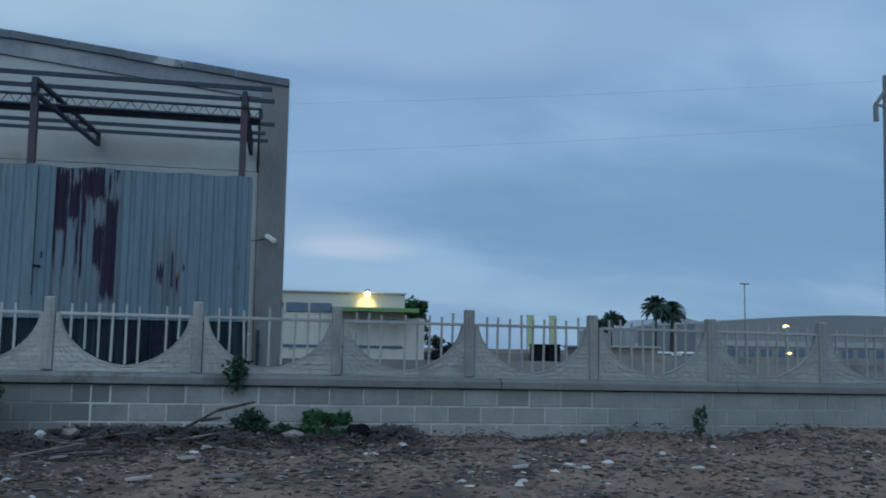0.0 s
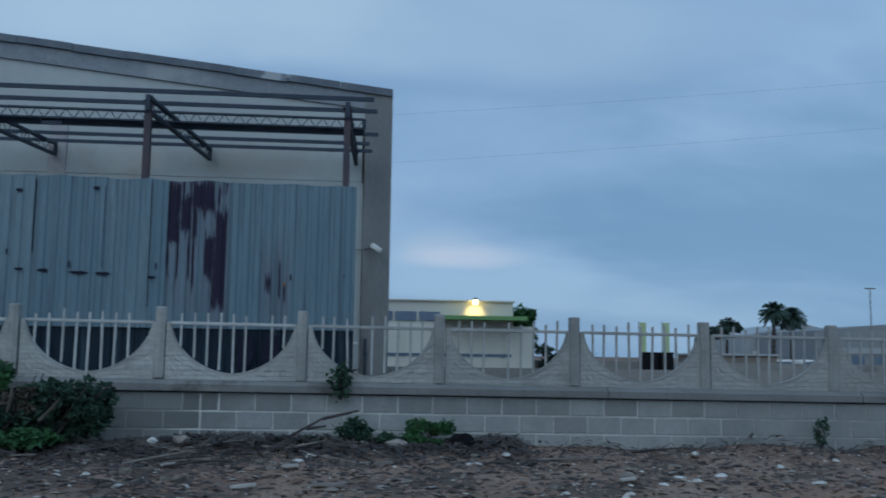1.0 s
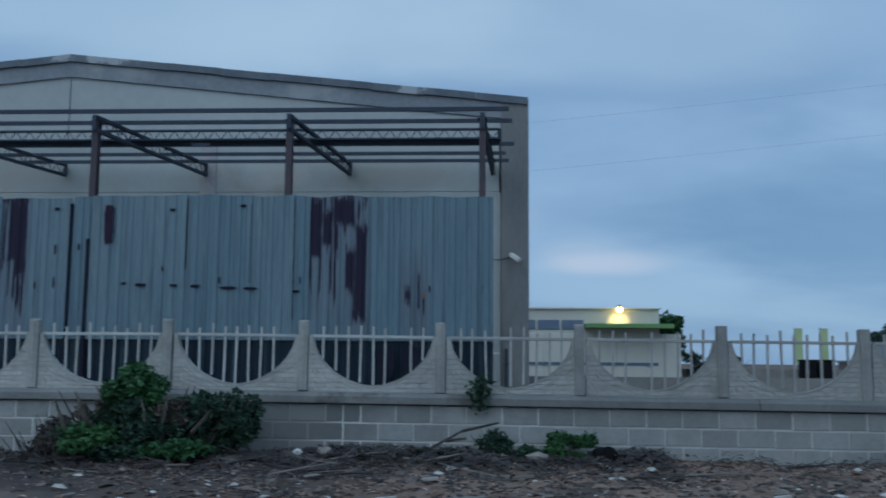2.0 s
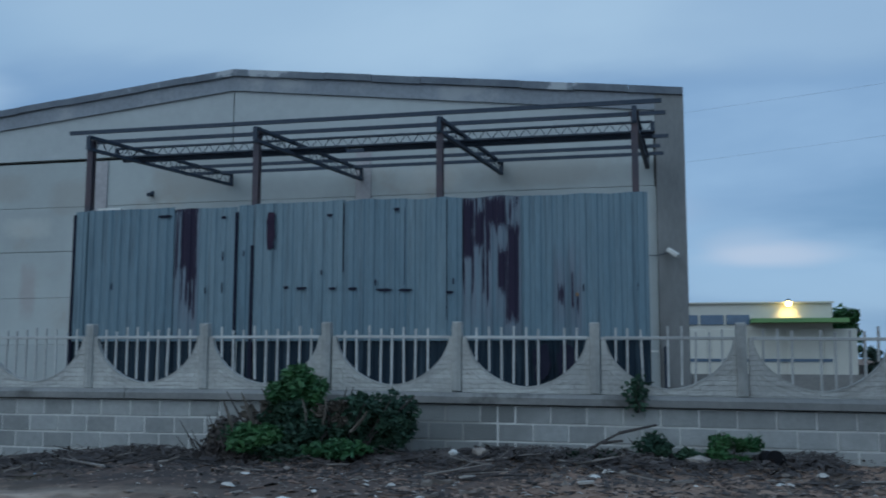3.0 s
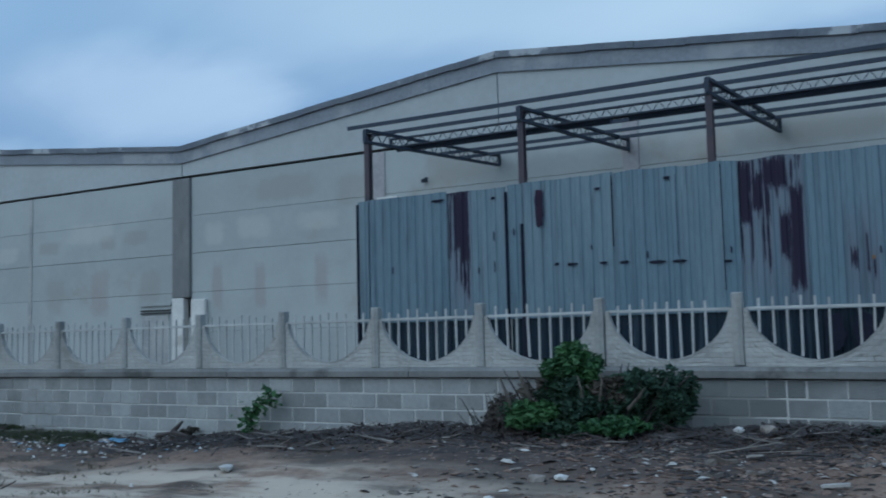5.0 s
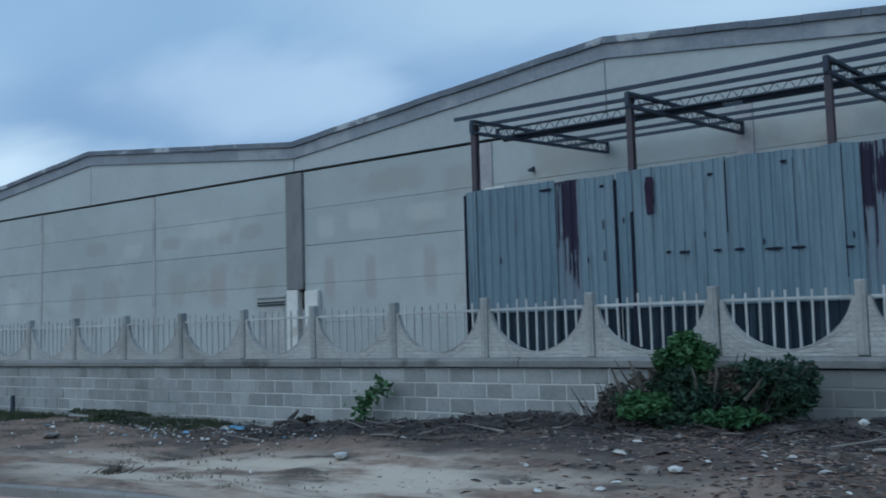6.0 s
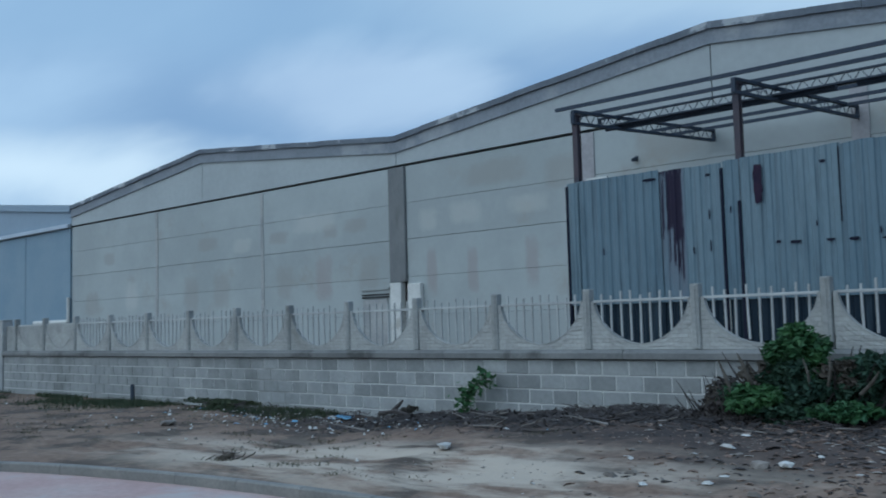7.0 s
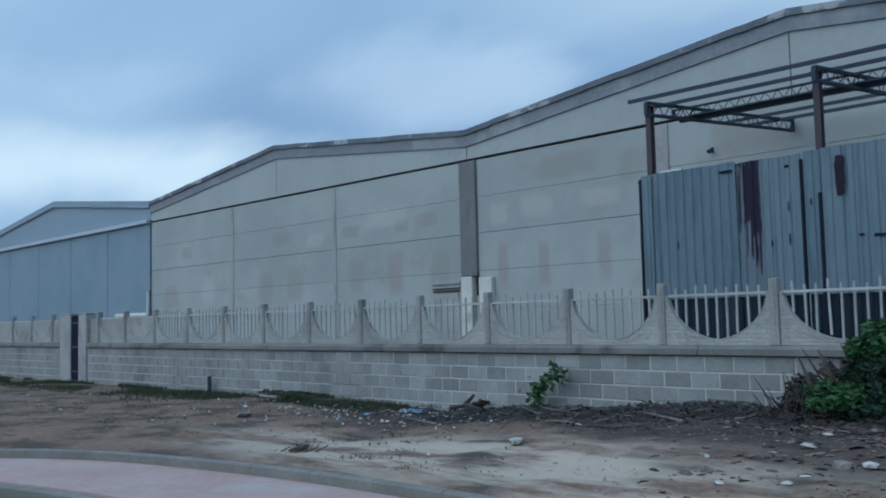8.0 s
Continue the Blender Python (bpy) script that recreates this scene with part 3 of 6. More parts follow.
def kerb_y(x):
    return float(np.interp(x, LINE_X, LINE_Y)) if x > -9.2 else -200.0


def ground_z(x, y):
    """Waste ground: a low bank of earth and rubbish along the wall, flat elsewhere."""
    bank = 0.36 * sstep(x, -4.5, 3.0) * sstep(y, -6.5, -2.2)
    near = 1.0 - sstep(abs(y + 2.5), 6.0, 14.0)
    lump = 0.0
    if near > 0:
        v = Vector((x * 0.55, y * 0.8, 0.3))
        lump = 0.07 * noise.noise(v) + 0.035 * noise.noise(v * 3.1) + 0.014 * noise.noise(v * 9.0)
        heap = sstep(y, -2.0, -0.4) * (1 - sstep(y, 0.0, 0.4))
        lump += 0.10 * heap * sstep(x, -6, 0) * (noise.noise(Vector((x * 0.9, 3.7, 0))) + 0.35)
    z = bank + lump * near * (0.45 + 0.55 * sstep(x, -8, 0))
    z -= 0.05 * sstep(-x, 8, 30)
    ky = kerb_y(x)
    if y > ky:
        z = z * sstep(y, ky, ky + 0.7) - 0.02
    else:
        z = -0.45
    return z


def graded(lo, hi, step, far):
    a = list(np.arange(lo, hi + 1e-6, step))
    s, v = step, a[-1]
    while v < far:
        s *= 1.35
        v += s
        a.append(v)
    s, v = step, a[0]
    while v > -far:
        s *= 1.35
        v -= s
        a.insert(0, v)
    return a


def build_ground():
    xs, ys = graded(-16.0, 17.0, 0.11, 2500), graded(-7.6, 0.6, 0.085, 2500)
    verts = [(x, y, ground_z(x, y)) for y in ys for x in xs]
    n = len(xs)
    faces = [(j * n + i, j * n + i + 1, (j + 1) * n + i + 1, (j + 1) * n + i) for j in range(len(ys) - 1) for i in range(n - 1)]
    g = raw("ground", verts, faces, M_DIRT, smooth=True)
    tagged(g, "bare trampled earth with sandy patches along a wall", "ground", kind="structure")


build_ground()


def ribbon(name, a, b, z, thick, material, label, category):
    n = len(a)
    verts = [(p.x, p.y, z) for p in a] + [(p.x, p.y, z) for p in b] + [(p.x, p.y, z - thick) for p in a] + [(p.x, p.y, z - thick) for p in b]
    faces = []
    for i in range(n - 1):
        faces += [(i, n + i, n + i + 1, i + 1), (2 * n + i, 2 * n + i + 1, 3 * n + i + 1, 3 * n + i),
                  (i, i + 1, 2 * n + i + 1, 2 * n + i), (n + i, 3 * n + i, 3 * n + i + 1, n + i + 1)]
    return tagged(raw(name, verts, faces, material), label, category, kind="structure")


def kerb_run(name, line, top, low, width, label):
    root = thing(name, (line[0].x, line[0].y, low), label, "kerb", kind="structure")
    inner = offset_line(line, width)
    for i in range(0, len(line) - 2, 2):
        bm = bmesh.new()
        gap = 0.002
        d = (line[i + 2] - line[i]).normalized() * gap
        pts = [line[i] + d, line[i + 1], line[i + 2] - d, inner[i + 2] - d, inner[i + 1], inner[i] + d]
        lo = [bm.verts.new((p.x, p.y, low)) for p in pts]
        hi = [bm.verts.new((p.x, p.y, top)) for p in pts]
        bm.faces.new(hi)
        for k in range(6):
            bm.faces.new((lo[k], lo[(k + 1) % 6], hi[(k + 1) % 6], hi[k]))
        bmesh.ops.recalc_face_normals(bm, faces=bm.faces)
        rim = [e for e in bm.edges if e.verts[0].co.z > top - 1e-4 and e.verts[1].co.z > top - 1e-4]
        bmesh.ops.bevel(bm, geom=rim, offset=0.015, segments=1, affect="EDGES")
        part("kerb_stone", bm, M_KERB, root)


kerb_run("kerb", LINE, 0.02, -0.40, 0.13, "curved grey concrete kerb between earth and paving")
ribbon("pavement", offset_line(LINE, 0.132), offset_line(LINE, 1.75), -0.095, 0.25, M_PINK, "worn reddish paved footpath with pale stains", "pavement")
kerb_run("outer_kerb", offset_line(LINE, 1.755), -0.115, -0.42, 0.15, "low grey concrete kerb at the roadside")
ribbon("road", offset_line(LINE, 1.908), [Vector((p.x * 1.0 + 0.0, -60.0)) if p.x > -8 else Vector((p.x + 4.0, -60.0)) for p in LINE], -0.24, 0.2, M_ROAD,
       "plain dark asphalt road beside the footpath", "road")

# ---------------------------------------------------------------- warehouse

FY = 10.0
EAVE, APEX = 7.90, 9.09
SPANS = [(-36.6, -13.95), (-13.95, 8.72)]
LINE_Z = 6.9


def roof_z(x):
    for a, b in SPANS:
        if a <= x <= b:
            m = (a + b) / 2
            return EAVE + (APEX - EAVE) * (1 - abs(x - m) / ((b - a) / 2))
    return EAVE


def build_warehouse():
    w = thing("warehouse", (-13.95, FY, 0), "grey concrete warehouse with two shallow gables and stained panel walls", "warehouse")
    # carcass behind the panels
    core = bmesh.new()
    box(core, -36.5, 8.6, FY + 0.16, FY + 0.30, -0.3, LINE_Z + 0.05)
    part("wall", core, M_GAP, w, "dark backing in the panel joints")
    side = bmesh.new()
    box(side, 8.45, 8.70, FY + 0.30, FY + 18, -0.3, EAVE - 0.1)
    part("side_wall", side, M_WALL, w)
    side = bmesh.new()
    box(side, -36.58, -36.35, FY + 0.30, FY + 18, -0.3, EAVE - 0.1)
    part("side_wall", side, M_WALL, w)
    rear = bmesh.new()
    box(rear, -36.3, 8.4, FY + 17.8, FY + 18, -0.3, EAVE - 0.1)
    part("rear_wall", rear, M_WALL, w)
    # horizontal wall panels, bay by bay
    bays = [(-36.6, -28.86), (-28.80, -21.34), (-21.28, -14.32), (-13.56, -6.43), (-6.37, 0.9), (0.96, 8.02)]
    rows = [-0.25, 0.70, 1.94, 3.18, 4.42, 5.62, LINE_Z]
    for a, b in bays:
        for i, (z0, z1) in enumerate(zip(rows, rows[1:])):
            g = 0.011 if z0 == 4.42 else 0.004
            part("wall_panel", abox(a, b, FY, FY + 0.15, z0 + g, z1 - (0.05 if i == 5 else 0), bev=0.012), M_WALL, w)
    # slim cover strips on the bay joints
    for x in (-6.40, 0.93):
        part("cover_strip", abox(x - 0.20, x + 0.20, FY - 0.045, FY - 0.002, -0.2, LINE_Z - 0.07, bev=0.008), M_STRIP, w, "pinkish rendered strip")
    for x in (-28.83, -21.31):
        part("joint_strip", abox(x - 0.09, x + 0.09, FY - 0.025, FY - 0.002, -0.2, LINE_Z - 0.07, bev=0.008), M_FASCIA, w, "grey joint strip")
    # pillars
    part("pillar", abox(-14.31, -13.57, FY - 0.10, FY + 0.14, 3.02, LINE_Z - 0.06, bev=0.02), M_PILLAR, w, "raw dark concrete pillar")
    part("pillar_base", abox(-14.31, -13.80, FY - 0.11, FY + 0.14, -0.3, 3.015, bev=0.02), M_WHITE, w, "white painted foot of the pillar")
    part("corner_pillar", abox(8.06, 8.72, FY - 0.10, FY + 0.28, -0.3, EAVE - 0.02, bev=0.02), M_PILLAR, w, "dark weathered concrete corner pillar")
    part("corner_strip", abox(7.72, 8.055, FY - 0.02, FY - 0.002, -0.3, 5.6, bev=0.005), M_WALL, w, "paler concrete strip beside the corner pillar")
    # gables, each in two leaves, over a recessed joint
    for a, b in SPANS:
        m = (a + b) / 2
        for x0, x1 in ((a + 0.02, m - 0.015), (m + 0.015, b - 0.02)):
            bm = bmesh.new()
            prism(bm, [(x0, LINE_Z + 0.03), (x1, LINE_Z + 0.03), (x1, roof_z(x1) - 0.40), (x0, roof_z(x0) - 0.40)], FY - 0.03, FY + 0.14)
            part("gable_panel", bm, M_GABLE, w, "smooth pale gable panel")
        for x0, x1 in ((a, m), (m, b)):
            bm = bmesh.new()
            prism(bm, [(x0, roof_z(x0 + 1e-6) - 0.56), (x1, roof_z(x1 - 1e-6) - 0.56), (x1, roof_z(x1 - 1e-6) - 0.17), (x0, roof_z(x0 + 1e-6) - 0.17)], FY - 0.09, FY + 0.15)
            part("fascia", bm, M_VERGE, w, "weathered slate-grey roof fascia")
            # top flashing in short pieces with slightly uneven edges
            n = 9
            for i in range(n):
                u0, u1 = x0 + (x1 - x0) * i / n, x0 + (x1 - x0) * (i + 1) / n
                d = 0.012 * math.sin(i * 2.3 + x0)
                bm = bmesh.new()
                prism(bm, [(u0, roof_z(u0 + 1e-6) - 0.175 + d), (u1 - 0.01, roof_z(u1 - 1e-6) - 0.175 + d),
                           (u1 - 0.01, roof_z(u1 - 1e-6) + d * 0.5), (u0, roof_z(u0 + 1e-6) + d * 0.5)], FY - 0.16, FY + 0.25)
                part("flashing", bm, M_EDGE, w, "dark edge flashing with peeling pale patches")
            bm = bmesh.new()
            prism(bm, [(x0, roof_z(x0 + 1e-6) - 0.12), (x1, roof_z(x1 - 1e-6) - 0.12), (x1, roof_z(x1 - 1e-6) - 0.03), (x0, roof_z(x0 + 1e-6) - 0.03)], FY + 0.26, FY + 18)
            part("roof", bm, M_ROOF, w)
    # doorway with a lintel beside the middle pillar
    bm = bmesh.new()
    box(bm, -15.80, -14.42, FY - 0.05, FY - 0.004, 2.80, 2.90, bev=0.01)
    part("lintel", bm, M_WALL, w, "projecting concrete lintel")
    d = part("door", abox(-15.68, -14.52, FY - 0.045, FY - 0.004, -0.2, 2.50, bev=0.01), M_FASCIA, w, "pale grey metal side door")
    bm = bmesh.new()
    for z in (2.66, 2.57):
        box(bm, -15.74, -14.46, FY - 0.06, FY - 0.004, z - 0.022, z + 0.022)
    part("vent_slats", bm, M_GAP, d, "dark slats over the door")
    part("meter_box", abox(-13.45, -12.86, FY - 0.16, FY - 0.004, 1.3, 2.96, bev=0.02), M_WHITE, w, "white painted cabinet on the wall")
    return w


build_warehouse()


fx = thing("wall_fixture", (-4.88, FY, 5.8), "small dark lamp fitting high on the concrete wall", "lamp")
part("back_plate", abox(-4.93, -4.83, FY - 0.03, FY - 0.002, 5.83, 5.97, bev=0.006), M_STEEL, fx)
part("hood", rod(bmesh.new(), (-4.88, FY - 0.032, 5.92), (-4.88, FY - 0.20, 5.84), 0.03, 0.055, 10), M_STEEL, fx)
pl = abox(7.80, 8.02, FY - 0.035, FY - 0.022, 1.76, 1.80, bev=0.003)
tagged(part("wall_plate", pl, M_WHITE), "narrow white plate fixed to the corner wall", "plate")
dp = thing("drain_pipe", (8.18, FY - 0.16, 0), "short dark drain pipe on the corner pillar", "pipe")
part("pipe", rod(bmesh.new(), (8.18, FY - 0.15, -0.2), (8.18, FY - 0.15, 1.88), 0.035, n=8), M_STEEL, dp)
part("clip", abox(8.13, 8.23, FY - 0.19, FY - 0.102, 1.50, 1.55), M_STEEL, dp)

# small floodlight on the corner pillar
fl = thing("floodlight", (8.45, FY - 0.1, 4.0), "small pale wall floodlight on a bracket with its cable", "floodlight")
bm = bmesh.new()
beam(bm, (8.28, FY - 0.32, 4.08), (8.50, FY - 0.40, 3.92), 0.16, 0.11)
bmesh.ops.bevel(bm, geom=bm.edges[:], offset=0.02, segments=1, affect="EDGES")
part("housing", bm, M_WHITE, fl)
part("bracket", rod(bmesh.new(), (8.36, FY - 0.10, 4.03), (8.36, FY - 0.34, 4.03), 0.025), M_STEEL, fl)
bm = bmesh.new()
for i in range(8):
    a, b = i / 8, (i + 1) / 8
    rod(bm, (7.55 + 0.8 * a, FY - 0.11, 4.05 - 0.08 * math.sin(a * 3.14)), (7.55 + 0.8 * b, FY - 0.11, 4.05 - 0.08 * math.sin(b * 3.14)), 0.012, n=4)
part("cable", bm, M_STEEL, fl)

# ---------------------------------------------------------------- blue neighbour building


def build_blue():
    w = thing("industrial_building", (-49.2, FY, 0), "blue metal-clad industrial building with a shallow gable and pale gutter", "building")
    a, m, b = -61.6, -49.2, -36.72
    part("wall", abox(a, b, FY + 0.05, FY + 40, -0.3, 6.9), M_BLUEB, w)
    xs = np.linspace(a, b, 6)
    for x0, x1 in zip(xs, xs[1:]):
        part("cladding_panel", abox(x0 + 0.03, x1 - 0.03, FY - 0.03, FY + 0.045, -0.2, 6.82, bev=0.01), M_BLUEB, w)
    bm = bmesh.new()
    prism(bm, [(a, 7.05), (b, 7.05), (b, 7.96), (m, 9.28), (a, 7.96)], FY + 0.02, FY + 0.3)
    part("gable", bm, M_BLUEG, w, "paler blue gable")
    for x0, z0, x1, z1 in ((a, 7.96, m, 9.28), (m, 9.28, b, 7.96)):
        bm = bmesh.new()
        prism(bm, [(x0, z0 - 0.34), (x1, z1 - 0.34), (x1, z1), (x0, z0)], FY - 0.10, FY + 0.018)
        part("fascia", bm, M_BLUEG, w)
        bm = bmesh.new()
        prism(bm, [(x0, z0 - 0.05), (x1, z1 - 0.05), (x1, z1 + 0.02), (x0, z0 + 0.02)], FY + 0.02, FY + 40)
        part("roof", bm, M_ROOF, w)
    part("gutter", abox(a, b, FY - 0.22, FY + 0.01, 6.83, 7.04, bev=0.03), M_GUTTER, w, "pale gutter strip")
    part("downpipe", rod(bmesh.new(), (-36.78, FY - 0.12, 3.4), (-36.78, FY - 0.12, 2.2), 0.08, n=8), M_WHITE, w, "white downpipe")
    part("low_pipe", rod(bmesh.new(), (-40.4, FY - 0.12, 2.2), (-36.78, FY - 0.12, 2.2), 0.12, n=8), M_WHITE, w, "white pipe")


build_blue()

# ---------------------------------------------------------------- canopy frame

CY, CTOP = 4.55, 6.02
CX = [-3.13, 0.48, 4.13, 7.68]


def lattice(bm, p, q, h, n, c=0.06):
    """Two chords and zigzag web between p and q, h high, hanging below the line."""
    p, q = Vector(p), Vector(q)
    dn = Vector((0, 0, -h))
    beam(bm, p, q, 0.09, c)
    beam(bm, p + dn, q + dn, 0.09, c)
    for i in range(n):
        a, b = p + (q - p) * (i / n), p + (q - p) * ((i + 0.5) / n)
        e = p + (q - p) * ((i + 1) / n)
        beam(bm, a, b + dn, 0.015, 0.015)
        beam(bm, b + dn, e, 0.015, 0.015)
    beam(bm, p, p + dn, 0.08, 0.05)
    beam(bm, q, q + dn, 0.08, 0.05)


def build_canopy():
    c = thing("canopy_frame", (2.3, CY, 0), "rusty bare steel canopy frame with lattice trusses and no roof", "canopy")
    for i, x in enumerate(CX):
        bm = bmesh.new()
        box(bm, x - 0.06, x + 0.06, CY - 0.075, CY - 0.062, -0.2, CTOP - 0.05)
        box(bm, x - 0.06, x + 0.06, CY + 0.062, CY + 0.075, -0.2, CTOP - 0.05)
        box(bm, x - 0.010, x + 0.010, CY - 0.062, CY + 0.062, -0.2, CTOP - 0.05)
        box(bm, x - 0.085, x + 0.085, CY - 0.10, CY + 0.10, CTOP - 0.05, CTOP - 0.035)
        part("post", bm, M_POSTRUST, c, "rust-brown steel post")
        bm = bmesh.new()
        skew = 0.52 - 0.11 * i
        lattice(bm, (x, CY - 0.12, CTOP + 0.03), (x + skew, FY - 0.08, CTOP + 0.27), 0.25, 14)
        part("truss", bm, M_STEEL, c, "lattice truss")
    for i, y in enumerate(PURLIN_Y):
        z = CTOP + 0.13 + 0.10 * (y - CY) / (FY - CY)
        bm = bmesh.new()
        beam(bm, (-3.58 + 0.03 * (i % 2), y, z), (8.16 + 0.08 * (i % 3), y, z), 0.05, 0.075)
        part("purlin", bm, M_STEEL, c)
    bm = bmesh.new()
    z = CTOP + 0.15
    lattice(bm, (-3.5, GIRDER_Y, z), (8.0, GIRDER_Y, z), 0.19, 42, 0.035)
    part("girder", bm, M_STEEL, c, "long lattice girder")
    for x0, x1 in ((-3.4, 1.75), (2.15, 8.0)):
        part("pipe", rod(bmesh.new(), (x0, GIRDER_Y + 0.12, z - 0.21), (x1, GIRDER_Y + 0.12, z - 0.21), 0.075, n=8), M_STEEL, c, "dark pipe along the girder")


PURLIN_Y = [4.45, 5.36, 7.45, 8.45, 9.30]
GIRDER_Y = 6.05
build_canopy()

# ---------------------------------------------------------------- corrugated sheet fence under the canopy


def corrugated(x0, x1, z0, z1, y, pitch=0.20, depth=0.022, top_wave=0.0, seed=0):
    """A trapezoid-profile steel sheet with its thickness."""
    rng = random.Random(seed)
    prof, x, k = [], x0, 0
    steps = ((0.30, 0.0), (0.12, 1.0), (0.46, 1.0), (0.12, 0.0))
    prof.append((x0, 0.0))
    while x < x1 - 1e-4:
        for f, d in steps:
            x = min(x1, x + f * pitch)
            prof.append((x, d * depth))
            if x >= x1 - 1e-4:
                break
    verts, faces = [], []
    n = len(prof)
    for yy in (0.0, 0.004):
        for px, pd in prof:
            zt = z1 + top_wave * (noise.noise(Vector((px * 2.0, seed, 0))))
            verts += [(px, y - pd + yy, z0), (px, y - pd + yy, zt)]
    for i in range(n - 1):
        a = 2 * i
        faces.append((a, a + 2, a + 3, a + 1))
        b = 2 * n + a
        faces.append((b, b + 1, b + 3, b + 2))
        faces.append((a + 1, a + 3, b + 3, b + 1))
        faces.append((a, b, b + 2, a + 2))
    e = 2 * (n - 1)
    faces += [(0, 1, 2 * n + 1, 2 * n), (e, 2 * n + e, 2 * n + e + 1, e + 1)]
    return verts, faces


def build_sheets():
    root = thing("sheet_wall", (2.3, 4.4, 0), "blue corrugated steel sheet wall with long rust streaks", "wall")
    top = 4.53
    runs = [(-3.32, -3.10, M_SHEET_B, -0.02, 0.02), (-3.09, -1.20, M_SHEET, 0.0, 0.0), (-1.19, -0.66, M_SHEET_R1, -0.03, 0.0), (-0.65, 0.12, M_SHEET_B, -0.03, 0.01),
            (0.185, 0.46, M_SHEET, 0.0, 0.0), (0.52, 2.30, M_SHEET_B, 0.02, 0.0), (2.33, 3.49, M_SHEET, 0.02, 0.012), (3.51, 4.28, M_SHEET_B, 0.01, 0.0),
            (4.30, 4.53, M_SHEET, 0.0, 0.012), (4.55, 5.60, M_SHEET_R2, 0.0, 0.0), (5.62, 7.83, M_SHEET_R3, -0.01, 0.0)]
    for i, (a, b, m, dz, dy) in enumerate(runs):
        v, f = corrugated(a, b + 0.05, 1.93, top + dz, 4.42 - dy - 0.006 * (i % 2), seed=i, top_wave=0.03)
        raw("sheet", v, f, m, root)
        # lower half in the near-black copy, its shade painted in
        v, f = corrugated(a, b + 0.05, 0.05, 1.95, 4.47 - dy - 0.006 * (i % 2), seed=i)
        raw("lower_sheet", v, f, M_LOWER, root, "lower sheet with the shade put into its near-black colour")
    for z in (4.2, 2.9, 2.1, 0.6):
        part("rail", abox(-3.3, 7.8, 4.475, 4.52, z - 0.03, z + 0.03), M_STEEL, root)
    # rusted-through openings
    def tear(x, z, w, h, mat, label):
        n, bm = 18, bmesh.new()
        rng = random.Random(int(x * 100))
        ring = []
        for i in range(n):
            t = 2 * math.pi * i / n
            r = 1 + rng.uniform(-0.18, 0.18)
            cx, cz = math.cos(t), math.sin(t)
            ring.append((x + 0.5 * w * r * abs(cx) ** 0.6 * (1 if cx > 0 else -1), z + 0.5 * h * r * abs(cz) ** 0.8 * (1 if cz > 0 else -1)))
        prism(bm, ring, 4.366, 4.372)
        part("rust_patch", bm, mat, root, label)
    tear(0.87, 4.04, 0.18, 0.72, M_RUST, "oval rusted patch")
    tear(6.64, 2.73, 0.05, 0.06, M_ORANGE, "small orange rust spot")
    for x, z, w in ((1.51, 2.91, 0.20), (2.12, 2.90, 0.14), (2.52, 2.89, 0.17), (3.12, 2.86, 0.30), (3.52, 2.85, 0.26), (4.35, 2.80, 0.14), (1.2, 2.93, 0.10),
                    (-0.1, 4.30, 0.10), (2.05, 4.28, 0.12), (3.35, 4.35, 0.12), (-1.35, 4.36, 0.30)):
        tear(x, z, w, 0.052, M_HOLE, "thin rusted slit")
    for x, z, h in ((-0.1, 3.55, 0.18), (-0.1, 2.95, 0.20), (-0.45, 2.9, 0.14), (0.33, 3.6, 0.12), (-2.45, 3.0, 0.14), (2.95, 3.0, 0.12), (1.9, 3.2, 0.10), (4.42, 3.0, 0.12), (6.75, 2.85, 0.12)):
        tear(x, z, 0.028, h, M_HOLE, "narrow rusted slit")
    # standing frames seen in the gaps between the leaves
    for x, z0, z1 in ((0.15, 0.1, 4.4), (0.49, 0.1, 3.75), (2.315, 3.2, 4.5), (3.50, 2.95, 4.4), (4.29, 2.3, 4.5), (-3.33, 0.1, 4.45)):
        part("stile", abox(x - (0.03 if x < 1 else 0.006), x + (0.03 if x < 1 else 0.006), 4.385, 4.43, z0, z1), M_HOLE, root, "dark rusted upright")
    # torn black opening near the ground
    tear(6.00, 1.52, 0.30, 0.62, M_HOLE, "torn dark opening")
    tear(6.45, 1.50, 0.34, 0.70, M_HOLE, "torn dark opening")


build_sheets()
bm = abox(-2.85, -2.35, 4.42, 4.50, 4.53, 4.57)
tagged(part("loose_board", bm, M_WHITE), "pale loose board lying on the sheet top", "board")

# ---------------------------------------------------------------- boundary wall and precast fence

BAY = 1.8
FALL = 0.0075


def fall(x):
    """The wall and its fence drop gently towards the east."""
    return -FALL * max(0.0, x - 4.0)


GATE = (-21.62, -21.02)
ROW = 0.23
WALL_TOP = 1.025


